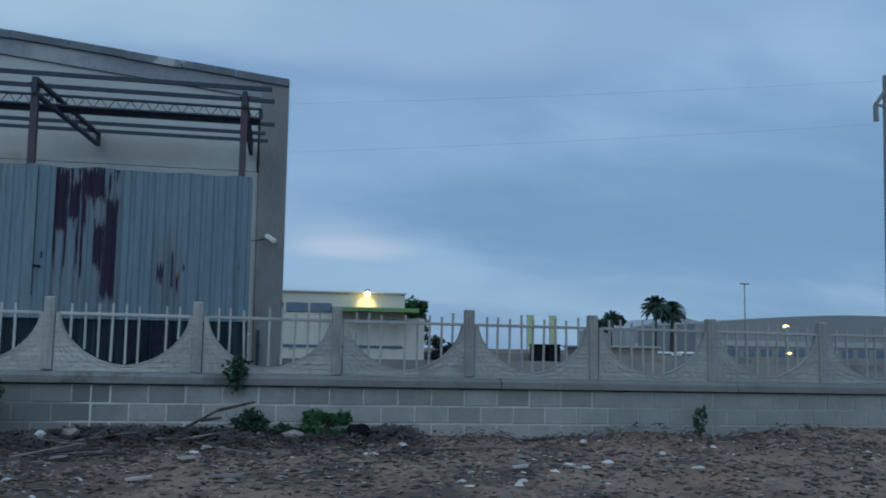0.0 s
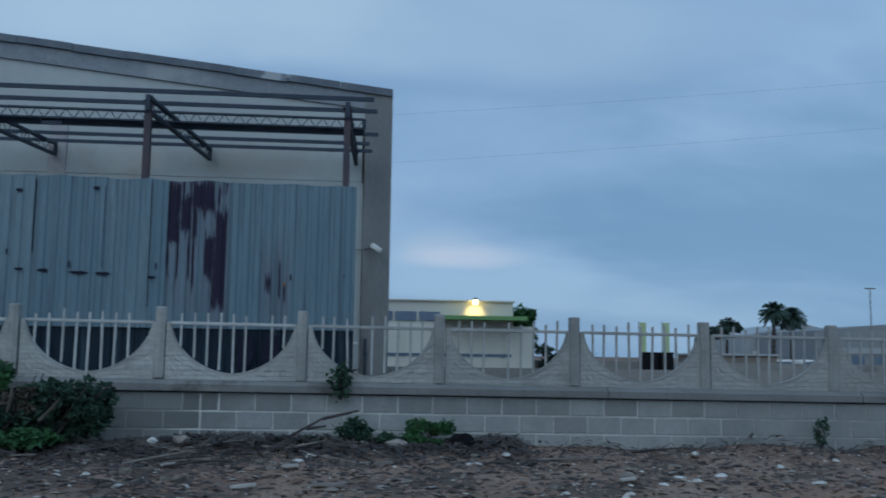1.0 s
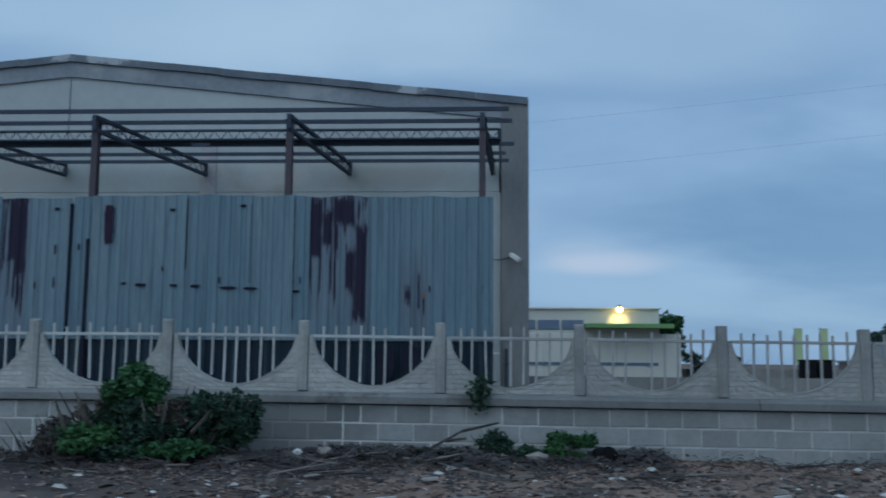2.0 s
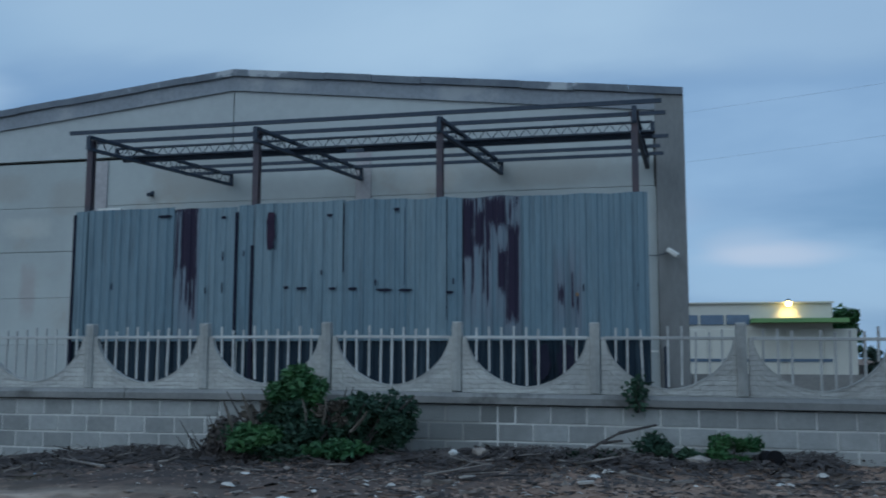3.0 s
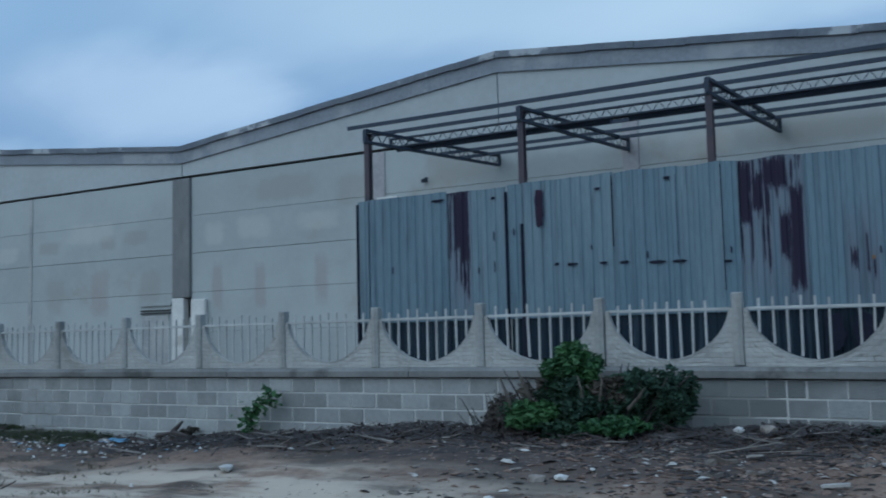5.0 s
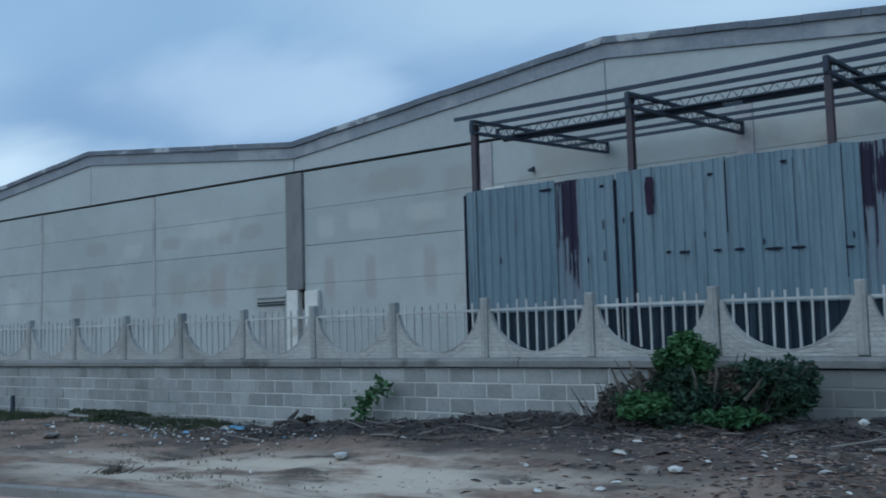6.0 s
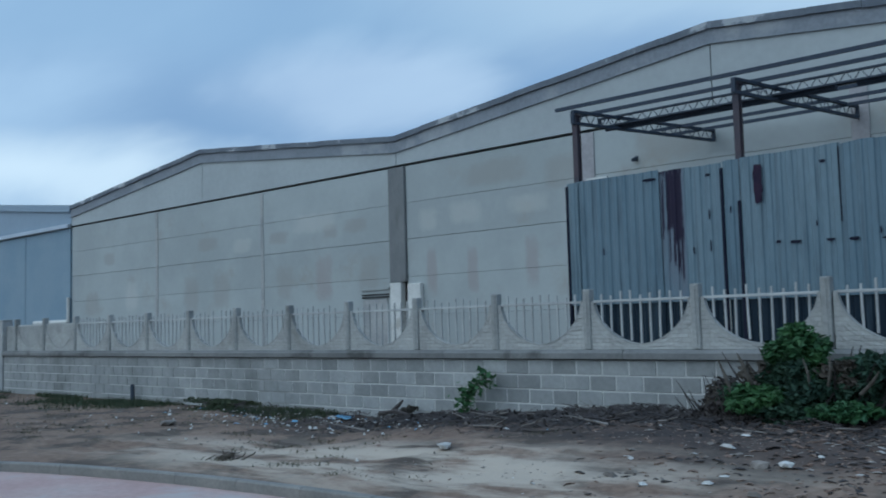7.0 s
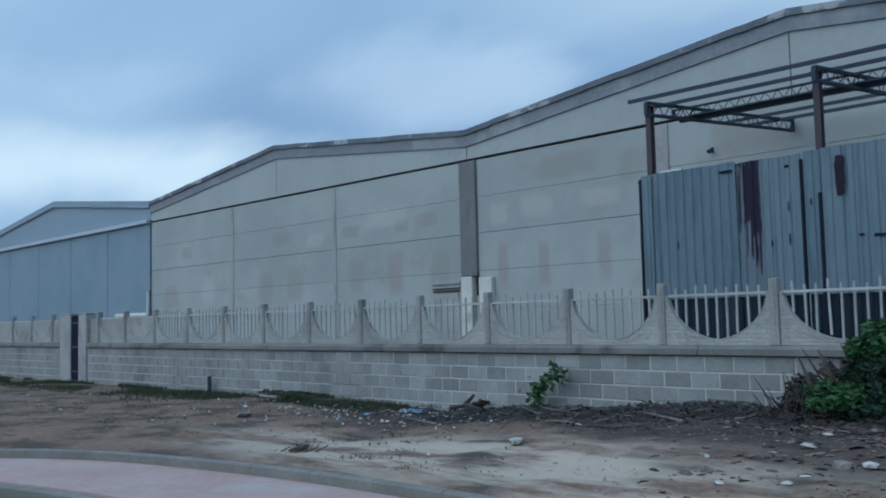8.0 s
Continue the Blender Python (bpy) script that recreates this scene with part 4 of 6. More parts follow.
def build_coping(root, x0, x1):
    n = max(1, round((x1 - x0) / 3.6))
    for i in range(n):
        a, b = x0 + (x1 - x0) * i / n, x0 + (x1 - x0) * (i + 1) / n
        bm = bmesh.new()
        prism_pts = [(-0.17, 1.05), (0.17, 1.05), (0.17, 1.135), (0.11, 1.184), (-0.11, 1.184), (-0.17, 1.135)]
        lo = [bm.verts.new((a + 0.006, y, z + fall(a))) for y, z in prism_pts]
        hi = [bm.verts.new((b - 0.006, y, z + fall(b))) for y, z in prism_pts]
        bm.faces.new(lo)
        bm.faces.new(hi[::-1])
        for k in range(6):
            bm.faces.new((lo[k], hi[k], hi[(k + 1) % 6], lo[(k + 1) % 6]))
        bmesh.ops.recalc_face_normals(bm, faces=bm.faces)
        part("coping_stone", bm, M_COPING, root)


def arc_panel_outline(a=0.785, b=0.645, p=1.80, n=22):
    """One panel: a bed with two wings that sweep up to the posts; local x from -0.835 to 0.835."""
    half = BAY / 2 - 0.065
    pts = [(-half, 1.187), (half, 1.187), (half, 1.915), (a, 1.915)]
    for i in range(1, n):
        t = math.pi * i / n
        c, s = math.cos(t), math.sin(t)
        x = a * abs(c) ** (2 / p) * (1 if c > 0 else -1)
        d = b * s ** (2 / p)
        pts.append((x, 1.915 - d))
    pts += [(-a, 1.915), (-half, 1.915)]
    return pts


def panel_mesh():
    """Precast panel with a smooth rim and a rough split-stone face."""
    outline = arc_panel_outline()
    bm = bmesh.new()
    half = BAY / 2 - 0.065
    arc = outline[3:-1]
    y0, y1 = -0.035, 0.035
    m = len(arc)
    nz = 14
    rng = random.Random(3)
    # front and back faces as strips from the bed up to the arc
    fronts, backs = [], []
    cols = [(half, 1.915)] + arc + [(-half, 1.915)]
    for i, (x, z) in enumerate(cols):
        f, b = [], []
        for j in range(nz + 1):
            zz = 1.187 + (z - 1.187) * j / nz
            rough = 0.0
            if 0 < j < nz - 0 and 0 < i < len(cols) - 1:
                course = math.floor(zz / 0.055)
                rough = 0.010 * noise.noise(Vector((x * 9 + course * 5.3, course * 2.1, 0))) + 0.007 * noise.noise(Vector((x * 22, zz * 30, 1)))
            f.append(bm.verts.new((x, y0 - rough, zz)))
            b.append(bm.verts.new((x, y1, zz)))
        fronts.append(f)
        backs.append(b)
    for i in range(len(cols) - 1):
        for j in range(nz):
            bm.faces.new((fronts[i][j], fronts[i][j + 1], fronts[i + 1][j + 1], fronts[i + 1][j]))
            bm.faces.new((backs[i][j], backs[i + 1][j], backs[i + 1][j + 1], backs[i][j + 1]))
        bm.faces.new((fronts[i][nz], backs[i][nz], backs[i + 1][nz], fronts[i + 1][nz]))
        bm.faces.new((fronts[i][0], fronts[i + 1][0], backs[i + 1][0], backs[i][0]))
    for i in (0, -1):
        for j in range(nz):
            bm.faces.new((fronts[i][j], backs[i][j], backs[i][j + 1], fronts[i][j + 1]))
    bmesh.ops.recalc_face_normals(bm, faces=bm.faces)
    # raised smooth lip along the curve
    lip = bmesh.new()
    rings = []
    for i, (x, z) in enumerate(arc):
        a, b = arc[max(i - 1, 0)], arc[min(i + 1, m - 1)]
        t = Vector((b[0] - a[0], b[1] - a[1])).normalized()
        nx, nz_ = -t.y, t.x
        nx, nz_ = (nx, nz_) if nz_ < 0 or (abs(nz_) < 1e-6 and nx * x > 0) else (-nx, -nz_)
        rings.append([lip.verts.new((x + nx * d, y, z + nz_ * d)) for y, d in ((-0.039, -0.003), (0.039, -0.003), (0.039, 0.018), (-0.039, 0.018))])
    for r0, r1 in zip(rings, rings[1:]):
        for k in range(4):
            lip.faces.new((r0[k], r1[k], r1[(k + 1) % 4], r0[(k + 1) % 4]))
    lip.faces.new(rings[0])
    lip.faces.new(rings[-1][::-1])
    bmesh.ops.recalc_face_normals(lip, faces=lip.faces)
    me_p, me_l = bpy.data.meshes.new("panel"), bpy.data.meshes.new("lip")
    bm.to_mesh(me_p)
    lip.to_mesh(me_l)
    bm.free()
    lip.free()
    me_p.materials.append(M_SPLIT)
    me_l.materials.append(M_PRECAST)
    return me_p, me_l


PANEL, LIP = panel_mesh()


def bar_mesh(z0):
    bm = bmesh.new()
    box(bm, -0.014, 0.014, -0.014, 0.014, z0, 2.01, bev=0.003)
    me = bpy.data.meshes.new("bar")
    bm.to_mesh(me)
    bm.free()
    me.materials.append(M_BAR)
    return me


def arc_z(x, a=0.785, b=0.645, p=1.80):
    return 1.915 - b * max(0.0, 1 - (abs(x) / a) ** p) ** (1 / p)


BARS = [-0.66 + 0.165 * i for i in range(9)]
BAR_MESH = [bar_mesh(arc_z(x) - 0.02) for x in BARS]


def rail_mesh():
    bm = abox(-0.80, 0.80, -0.022, 0.022, 1.885, 1.925, bev=0.005)
    me = bpy.data.meshes.new("rail")
    bm.to_mesh(me)
    bm.free()
    me.materials.append(M_BAR)
    return me


RAIL = rail_mesh()


def post_mesh():
    bm = abox(-0.064, 0.064, -0.07, 0.07, 1.187, 2.10, bev=0.012)
    # shallow groove down the face
    box(bm, -0.022, 0.022, -0.082, -0.0705, 1.20, 2.07, bev=0.004)
    me = bpy.data.meshes.new("post")
    bm.to_mesh(me)
    bm.free()
    me.materials.append(M_PRECAST)
    return me


POST = post_mesh()


def infill_mesh():
    bm = abox(-0.83, 0.83, -0.028, 0.028, 1.19, 1.885, bev=0.006)
    me = bpy.data.meshes.new("infill")
    bm.to_mesh(me)
    bm.free()
    me.materials.append(M_PRECAST)
    return me


INFILL = infill_mesh()


def child(name, mesh, parent, x, y=0.0, z=0.0, dz=0.0, tilt=0.0):
    ob = under(new(name, mesh), parent)
    ob.matrix_basis = Matrix.Translation((x, y, z + dz)) @ Matrix.Rotation(tilt, 4, "Y")
    return ob


def build_fence(k0, k1, label):
    root = thing("fence", (BAY * k0, 0, 1.187), label, "fence")
    rng = random.Random(k0)
    for k in range(k0, k1 + 1):
        child("post", POST, root, BAY * k, dz=fall(BAY * k) + rng.uniform(-0.015, 0.012), tilt=rng.uniform(-0.006, 0.006))
        if k == k1:
            break
        xc = BAY * (k + 0.5)
        p = child("panel", PANEL, root, xc, dz=fall(xc), tilt=FALL if xc > 4 else 0.0)
        if k < -9:
            # these bays are filled in solid up to the rail
            q = new("infill", INFILL)
            q.parent = p
            q.matrix_basis = Matrix.Translation((0, 0.006, 0))
        lip = new("lip", LIP)
        lip.parent = p
        r = new("rail", RAIL)
        r.parent = p
        for i, x in enumerate(BARS):
            if rng.random() < 0.06 or k < -9:
                continue
            b = new("bar", BAR_MESH[i])
            b.parent = p
            lean = rng.gauss(0, 0.014)
            b.matrix_basis = Matrix.Translation((x + rng.uniform(-0.010, 0.010) - lean * 1.9, 0, rng.uniform(-0.03, 0.05))) @ Matrix.Rotation(lean, 4, "Y")


# posts stand at multiples of the bay, counted from x = 0
build_fence(-11, 14, "grey precast concrete fence with scalloped panels and upright bars")
build_fence(-34, -13, "grey precast concrete fence beyond the gateway")
for x0, x1 in ((-20.44, -19.87), (-23.33, -22.46)):
    tagged(part("end_panel", abox(x0, x1, -0.034, 0.034, 1.185, 1.90, bev=0.008), M_PRECAST), "short plain concrete panel beside the gate pier", "panel", "end panels")


# gateway in the wall: two piers and a dark metal gate
def build_gateway():
    for x0, x1 in ((-22.45, GATE[0]), (GATE[1], -20.45)):
        pier = thing("gate_pier", ((x0 + x1) / 2, 0, 0), "tall plain concrete gate pier", "pier", "gate piers")
        part("shaft", abox(x0, x1, -0.16, 0.16, -0.3, 2.06, bev=0.02), M_FASCIA, pier)
        part("cap", abox(x0 - 0.012, x1 + 0.012, -0.172, 0.172, 2.062, 2.10, bev=0.012), M_FASCIA, pier)
    g = thing("gate", (GATE[0], 0.05, 0), "narrow dark metal gate closed between two piers", "gate")
    part("gate_leaf", abox(GATE[0] + 0.02, GATE[1] - 0.02, -0.145, -0.105, 0.04, 2.03, bev=0.005), M_HOLE, g)
    for z in (0.3, 1.05, 1.8):
        part("gate_bar", abox(GATE[0] + 0.03, GATE[1] - 0.03, -0.165, -0.147, z - 0.03, z + 0.03), M_STEEL, g)


build_gateway()

# ---------------------------------------------------------------- far side, seen over the fence


def leaf_cloud(name, centre, radii, count, size, material, parent, seed, label="", lumps=7):
    rng = random.Random(seed)
    c = Vector(centre)
    blobs = []
    for i in range(lumps):
        d = Vector((rng.gauss(0, 1), rng.gauss(0, 1), rng.gauss(0, 1))).normalized() * rng.uniform(0.3, 0.75)
        blobs.append((c + Vector((d.x * radii[0], d.y * radii[1], d.z * radii[2])), rng.uniform(0.30, 0.5)))
    verts, faces = [], []
    for i in range(count):
        bc, br = blobs[rng.randrange(lumps)]
        d = Vector((rng.gauss(0, 1), rng.gauss(0, 1), rng.gauss(0, 1))).normalized() * rng.random() ** 0.45
        p = bc + Vector((d.x * radii[0], d.y * radii[1], d.z * radii[2])) * br
        s = size * rng.uniform(0.6, 1.4)
        a = Vector((rng.gauss(0, 1), rng.gauss(0, 1), rng.gauss(0, 0.6))).normalized()
        b = a.cross(Vector((rng.gauss(0, 1), rng.gauss(0, 1), rng.gauss(0, 1)))).normalized()
        n = a.cross(b) * s * 0.18
        k = len(verts)
        verts += [p - a * s * 0.5, p + b * s * 0.26 + n, p + a * s * 0.5, p - b * s * 0.26 + n]
        faces += [(k, k + 1, k + 2), (k, k + 2, k + 3)]
    return raw(name, verts, faces, material, parent, label)


def bush(name, x, y, z, radii, count, size, material, label, seed, stems=6):
    root = thing(name, (x, y, z), label, "bush")
    rng = random.Random(seed)
    bm = bmesh.new()
    for i in range(stems):
        a = rng.uniform(0, 6.28)
        m = Vector((x + 0.25 * radii[0] * math.cos(a), y + 0.25 * radii[1] * math.sin(a), z + radii[2] * 0.7))
        e = Vector((x + 0.75 * radii[0] * math.cos(a), y + 0.7 * radii[1] * math.sin(a), z + radii[2] * rng.uniform(1.1, 1.6)))
        r = 0.02 * max(radii)
        rod(bm, (x + rng.uniform(-0.05, 0.05), y, z - 0.1), m, r, r * 0.7, 5, False)
        rod(bm, m, e, r * 0.7, r * 0.25, 5, False)
    part("stem", bm, M_TWIG, root)
    leaf_cloud("foliage", (x, y, z + radii[2]), radii, count, size, material, root, seed)
    return root


def build_far():
    # long low store with a lit front
    w = thing("store_building", (8, 45, 0), "low white store with green trim and shutters", "building")
    part("wall", abox(-6.0, 17.8, 45, 60, -0.3, 4.77), M_FARW, w)
    part("roof_edge", abox(-6.1, 17.9, 44.85, 60.1, 4.772, 4.86), M_FARW, w)
    part("canopy", abox(13.3, 18.4, 43.4, 44.99, 3.62, 3.86), M_GREEN, w, "green canopy edge")
    x = 6.2
    while x < 12.4:
        part("window", abox(x, x + 1.30, 44.93, 44.995, 3.55, 4.12, bev=0.02), M_GLASS, w, "dark blue window")
        x += 1.45
    x = 5.0
    while x < 17.4:
        part("shutter", abox(x, x + 1.75, 44.94, 44.995, 0.2, 3.30, bev=0.02), M_FARW, w, "pale roller shutter")
        x += 2.05
    part("sill_band", abox(5.0, 17.7, 44.90, 44.938, 1.42, 1.60), M_GLASS, w, "dark band across the shutters")
    lamp = thing("wall_lamp", (15.4, 44.6, 4.70), "bright yellow lamp glowing on a store front", "lamp")
    bm = bmesh.new()
    bmesh.ops.create_uvsphere(bm, u_segments=12, v_segments=8, radius=0.16)
    bmesh.ops.translate(bm, vec=(15.4, 44.5, 4.72), verts=bm.verts)
    part("bulb", bm, M_LAMP, lamp, "glowing yellow bulb", True)
    part("arm", rod(bmesh.new(), (15.4, 44.62, 4.80), (15.4, 44.99, 4.80), 0.03), M_STEEL, lamp)
    part("hood", rod(bmesh.new(), (15.4, 44.5, 4.86), (15.4, 44.5, 5.0), 0.20, 0.05, 10), M_STEEL, lamp)
    ld = bpy.data.lights.new("lamp_light", "SPOT")
    ld.energy, ld.color, ld.shadow_soft_size, ld.spot_size, ld.spot_blend = 150, (1.0, 0.70, 0.24), 0.12, radians(84), 0.9
    lo = new("lamp_light", ld)
    lo.matrix_world = look((15.4, 44.2, 4.62), (15.4, 45.0, 4.0))
    # low pale yard wall and what stands before and behind it
    tagged(part("yard_wall", abox(17.95, 70, 47, 47.2, -0.3, 1.25), M_PLASTER), "low pale yard wall behind the fence", "wall")
    tagged(part("yard_wall", abox(8.75, 60, 24, 24.2, -0.3, 1.05), M_PLASTER), "low grey rendered wall inside the yard", "wall")
    tree = thing("tree", (19.0, 46, 0), "small dense green tree beside the store", "tree")
    bm = bmesh.new()
    rod(bm, (19.0, 46, -0.2), (18.9, 46, 2.4), 0.16, 0.10, 8)
    rod(bm, (18.9, 46, 2.2), (18.4, 46.1, 3.4), 0.08, 0.04)
    rod(bm, (18.9, 46, 2.3), (19.4, 45.9, 3.3), 0.08, 0.04)
    part("trunk", bm, M_TWIG, tree)
    leaf_cloud("crown", (18.8, 46, 3.3), (1.3, 1.1, 1.5), 1800, 0.30, M_LEAF, tree, 11, lumps=10)
    for i, (x, y, rx, rz, s) in enumerate(((20.6, 46, 1.5, 0.85, 21), (22.4, 46.3, 1.4, 0.9, 22))):
        bush("bush", x, y, 0.5, (rx, 1.0, rz), 1300, 0.30, M_FARLEAF, "dark rounded hedge bush by the yard wall", s)
    # palms and other trees
    for i, (x, y, h, r, s) in enumerate(((54.3, 88, 8.2, 1.75, 31), (56.9, 89, 7.7, 1.6, 32))):
        palm = thing("palm_tree", (x, y, 0), "dark palm tree with a dense ball of fronds", "palm", "palms beyond the yard")
        bm = bmesh.new()
        rod(bm, (x, y, -0.2), (x + 0.2, y, h - r * 0.7), 0.28, 0.2, 8)
        part("trunk", bm, M_TWIG, palm)
        rng = random.Random(s)
        verts, faces = [], []
        top = Vector((x + 0.2, y, h - r * 0.75))
        for f in range(130):
            a, e = rng.uniform(0, 6.28), rng.uniform(-0.7, 1.4)
            d = Vector((math.cos(a) * math.cos(e), math.sin(a) * math.cos(e), math.sin(e)))
            side = d.cross(Vector((0, 0, 1))).normalized()
            prev = top
            for q in range(1, 6):
                t = q / 5
                p = top + d * r * 1.0 * t + Vector((0, 0, -0.7 * t * t))
                w0 = 0.30 * (1 - abs(t - 0.5) * 1.2)
                k = len(verts)
                verts += [prev - side * w0 + Vector((0, 0, -0.12)), prev, p, p - side * w0 + Vector((0, 0, -0.12)), prev + side * w0 + Vector((0, 0, -0.12)), p + side * w0 + Vector((0, 0, -0.12))]
                faces += [(k, k + 1, k + 2, k + 3), (k + 1, k + 4, k + 5, k + 2)]
                prev = p
        raw("fronds", verts, faces, M_FARLEAF, palm)
    tree = thing("tree", (49.8, 90, 0), "dark spreading tree far beyond the yard", "tree")
    part("trunk", rod(bmesh.new(), (49.8, 90, -0.2), (49.9, 90, 3.6), 0.25, 0.14, 8), M_TWIG, tree)
    leaf_cloud("crown", (49.9, 90, 4.6), (2.6, 2.0, 1.3), 1400, 0.55, M_FARLEAF, tree, 35, lumps=9)
    for x in (37.0, 39.4):
        f = thing("banner", (x, 80, 0), "yellow-green upright banner on a pole", "banner", "banners in the yard")
        part("pole", rod(bmesh.new(), (x - 0.35, 80, -0.2), (x - 0.35, 80, 5.1), 0.05, 0.04), M_POLE, f)
        bm = bmesh.new()
        box(bm, x - 0.28, x + 0.40, 79.97, 80.0, 1.6, 5.0, bev=0.01)
        part("cloth", bm, M_FLAG, f)
    # arched grey works at the far right
    w = thing("works_building", (84, 95, 0), "large grey-brown works building with a shallow arched roof", "building")
    pts = [(63.0, -0.3), (112.0, -0.3), (112.0, 5.0)]
    for i in range(0, 21):
        t = i / 20
        pts.append((112.0 - 49 * t, 5.0 + 1.5 * math.sin(math.pi * t)))
    pts.append((63.0, 5.0))
    outline, last = [], None
    for p in pts:
        if last is None or abs(p[0] - last[0]) + abs(p[1] - last[1]) > 1e-4:
            outline.append(p)
        last = p
    bm = bmesh.new()
    prism(bm, outline, 95, 130)
    part("wall", bm, M_FARROOF, w)
    x = 65.0
    while x < 100:
        part("window", abox(x, x + 1.5, 94.9, 94.99, 1.0, 2.0, bev=0.03), M_GLASS, w, "dark window")
        x += 2.3
    part("band", abox(63.2, 111, 94.85, 94.985, 2.3, 3.0), M_FARG, w, "pale band above the windows")
    for x, y, z in ((72.3, 90, 4.75), (72.6, 90, 1.5)):
        l = thing("yard_lamp", (x, y, 0), "small yellow yard lamp on a thin pole", "lamp", "yard lamps")
        bm = bmesh.new()
        bmesh.ops.create_uvsphere(bm, u_segments=10, v_segments=6, radius=0.22)
        bmesh.ops.scale(bm, vec=(1.6, 1, 0.7), verts=bm.verts)
        bmesh.ops.translate(bm, vec=(x, y, z), verts=bm.verts)
        part("bulb", bm, M_LAMP_FAR, l, "glowing yellow bulb", True)
        part("pole", rod(bmesh.new(), (x, y + 0.1, -0.2), (x, y + 0.1, z - 0.1), 0.06), M_POLE, l)
    s = thing("street_lamp", (67.5, 91, 0), "tall thin street lamp with a flat head", "street lamp")
    part("pole", rod(bmesh.new(), (67.5, 91, -0.2), (67.5, 91, 9.7), 0.10, 0.06, 8), M_POLE, s)
    part("head", abox(66.9, 68.1, 90.9, 91.1, 9.7, 9.86, bev=0.04), M_POLE, s)
    # pale parked vehicles and boxes in the yard
    for x, y, l, h, m, lab in ((53.0, 84, 2.6, 1.5, M_WHITE, "white parked van seen past the fence"), (56.4, 84, 2.8, 1.5, M_WHITE, "white parked van seen past the fence")):
        v = thing("parked_van", (x, y, 0), lab, "van", "vans in the yard")
        part("body", abox(x - l / 2, x + l / 2, y - 0.9, y + 0.9, 0.3, h, bev=0.15), m, v)
        part("windscreen", abox(x - l / 2 + 0.25, x + l / 2 - 0.25, y - 0.93, y - 0.905, h * 0.55, h * 0.85, bev=0.02), M_GLASS, v)
        for q in (-0.8, 0.8):
            part("wheel", rod(bmesh.new(), (x + q, y - 0.92, 0.27), (x + q, y - 0.70, 0.27), 0.30, 0.30, 12), M_BLACK, v)
    for x in (26.75, 27.75):
        c = thing("waste_bin", (x, 46, 0), "dark lidded waste bin standing in the yard", "bin", "bins in the yard")
        part("body", abox(x - 0.42, x + 0.42, 45.6, 46.4, 0.25, 1.75, bev=0.05), M_BLACK, c)
        part("lid", abox(x - 0.45, x + 0.45, 45.56, 46.44, 1.752, 1.86, bev=0.03), M_BLACK, c)
        for q in (-0.3, 0.3):
            part("wheel", rod(bmesh.new(), (x + q, 45.62, 0.10), (x + q, 45.70, 0.10), 0.12, 0.12, 10), M_BLACK, c)
    w = thing("low_shed", (31.0, 62, 0), "low brown-grey shed beyond the yard wall", "shed")
    part("wall", abox(36.4, 42.6, 62, 68, -0.3, 1.75), M_BROWN, w)
    part("roof", abox(36.2, 42.8, 61.8, 68.2, 1.752, 1.92, bev=0.03), M_FARG, w)
    w = thing("far_hall", (58, 110, 0), "pale grey hall with a low pitched roof far off", "building")
    bm = bmesh.new()
    prism(bm, [(61.0, -0.3), (78.0, -0.3), (78.0, 4.6), (70.0, 6.4), (61.0, 4.6)], 112, 130)
    part("wall", bm, M_FARG, w)
    for x in (62.5, 66.0, 69.5):
        part("door", abox(x, x + 2.4, 111.9, 111.99, -0.2, 2.6, bev=0.03), M_FARW, w, "pale roller door")
    # concrete masts with insulators, and the lines between them
    for px, ph in ((40.75, 16.2), (-12.0, 11.4)):
        p = thing("power_pole", (px, 30, 0), "tall tapered concrete power pole with hanging insulators", "pole", "power poles")
        part("shaft", rod(bmesh.new(), (px, 30, -0.3), (px, 30, ph), 0.46, 0.20, 10), M_POLE, p)
        bm = bmesh.new()
        beam(bm, (px - 0.7, 30, ph - 1.6), (px, 30, ph - 0.7), 0.14, 0.16)
        beam(bm, (px - 0.7, 30, ph - 1.6), (px, 30, ph - 1.7), 0.12, 0.12)
        part("crossarm", bm, M_POLE, p)
        part("insulator", rod(bmesh.new(), (px - 0.7, 30, ph - 1.62), (px - 0.7, 30, ph - 2.5), 0.13, 0.13, 8), M_POLE, p)
    for z0, z1 in ((15.9, 10.6), (13.6, 8.4)):
        bm = bmesh.new()
        a, b = Vector((40.7, 29.9, z0)), Vector((-12.0, 29.9, z1))
        for i in range(24):
            u, v = i / 24, (i + 1) / 24
            rod(bm, a.lerp(b, u) - Vector((0, 0, 0.35 * math.sin(math.pi * u))), a.lerp(b, v) - Vector((0, 0, 0.35 * math.sin(math.pi * v))), 0.005, n=4, cap=False)
        tagged(part("power_line", bm, M_WIRE), "thin dark overhead power line against the sky", "cable", "power lines")


build_far()

# ---------------------------------------------------------------- plants on the verge


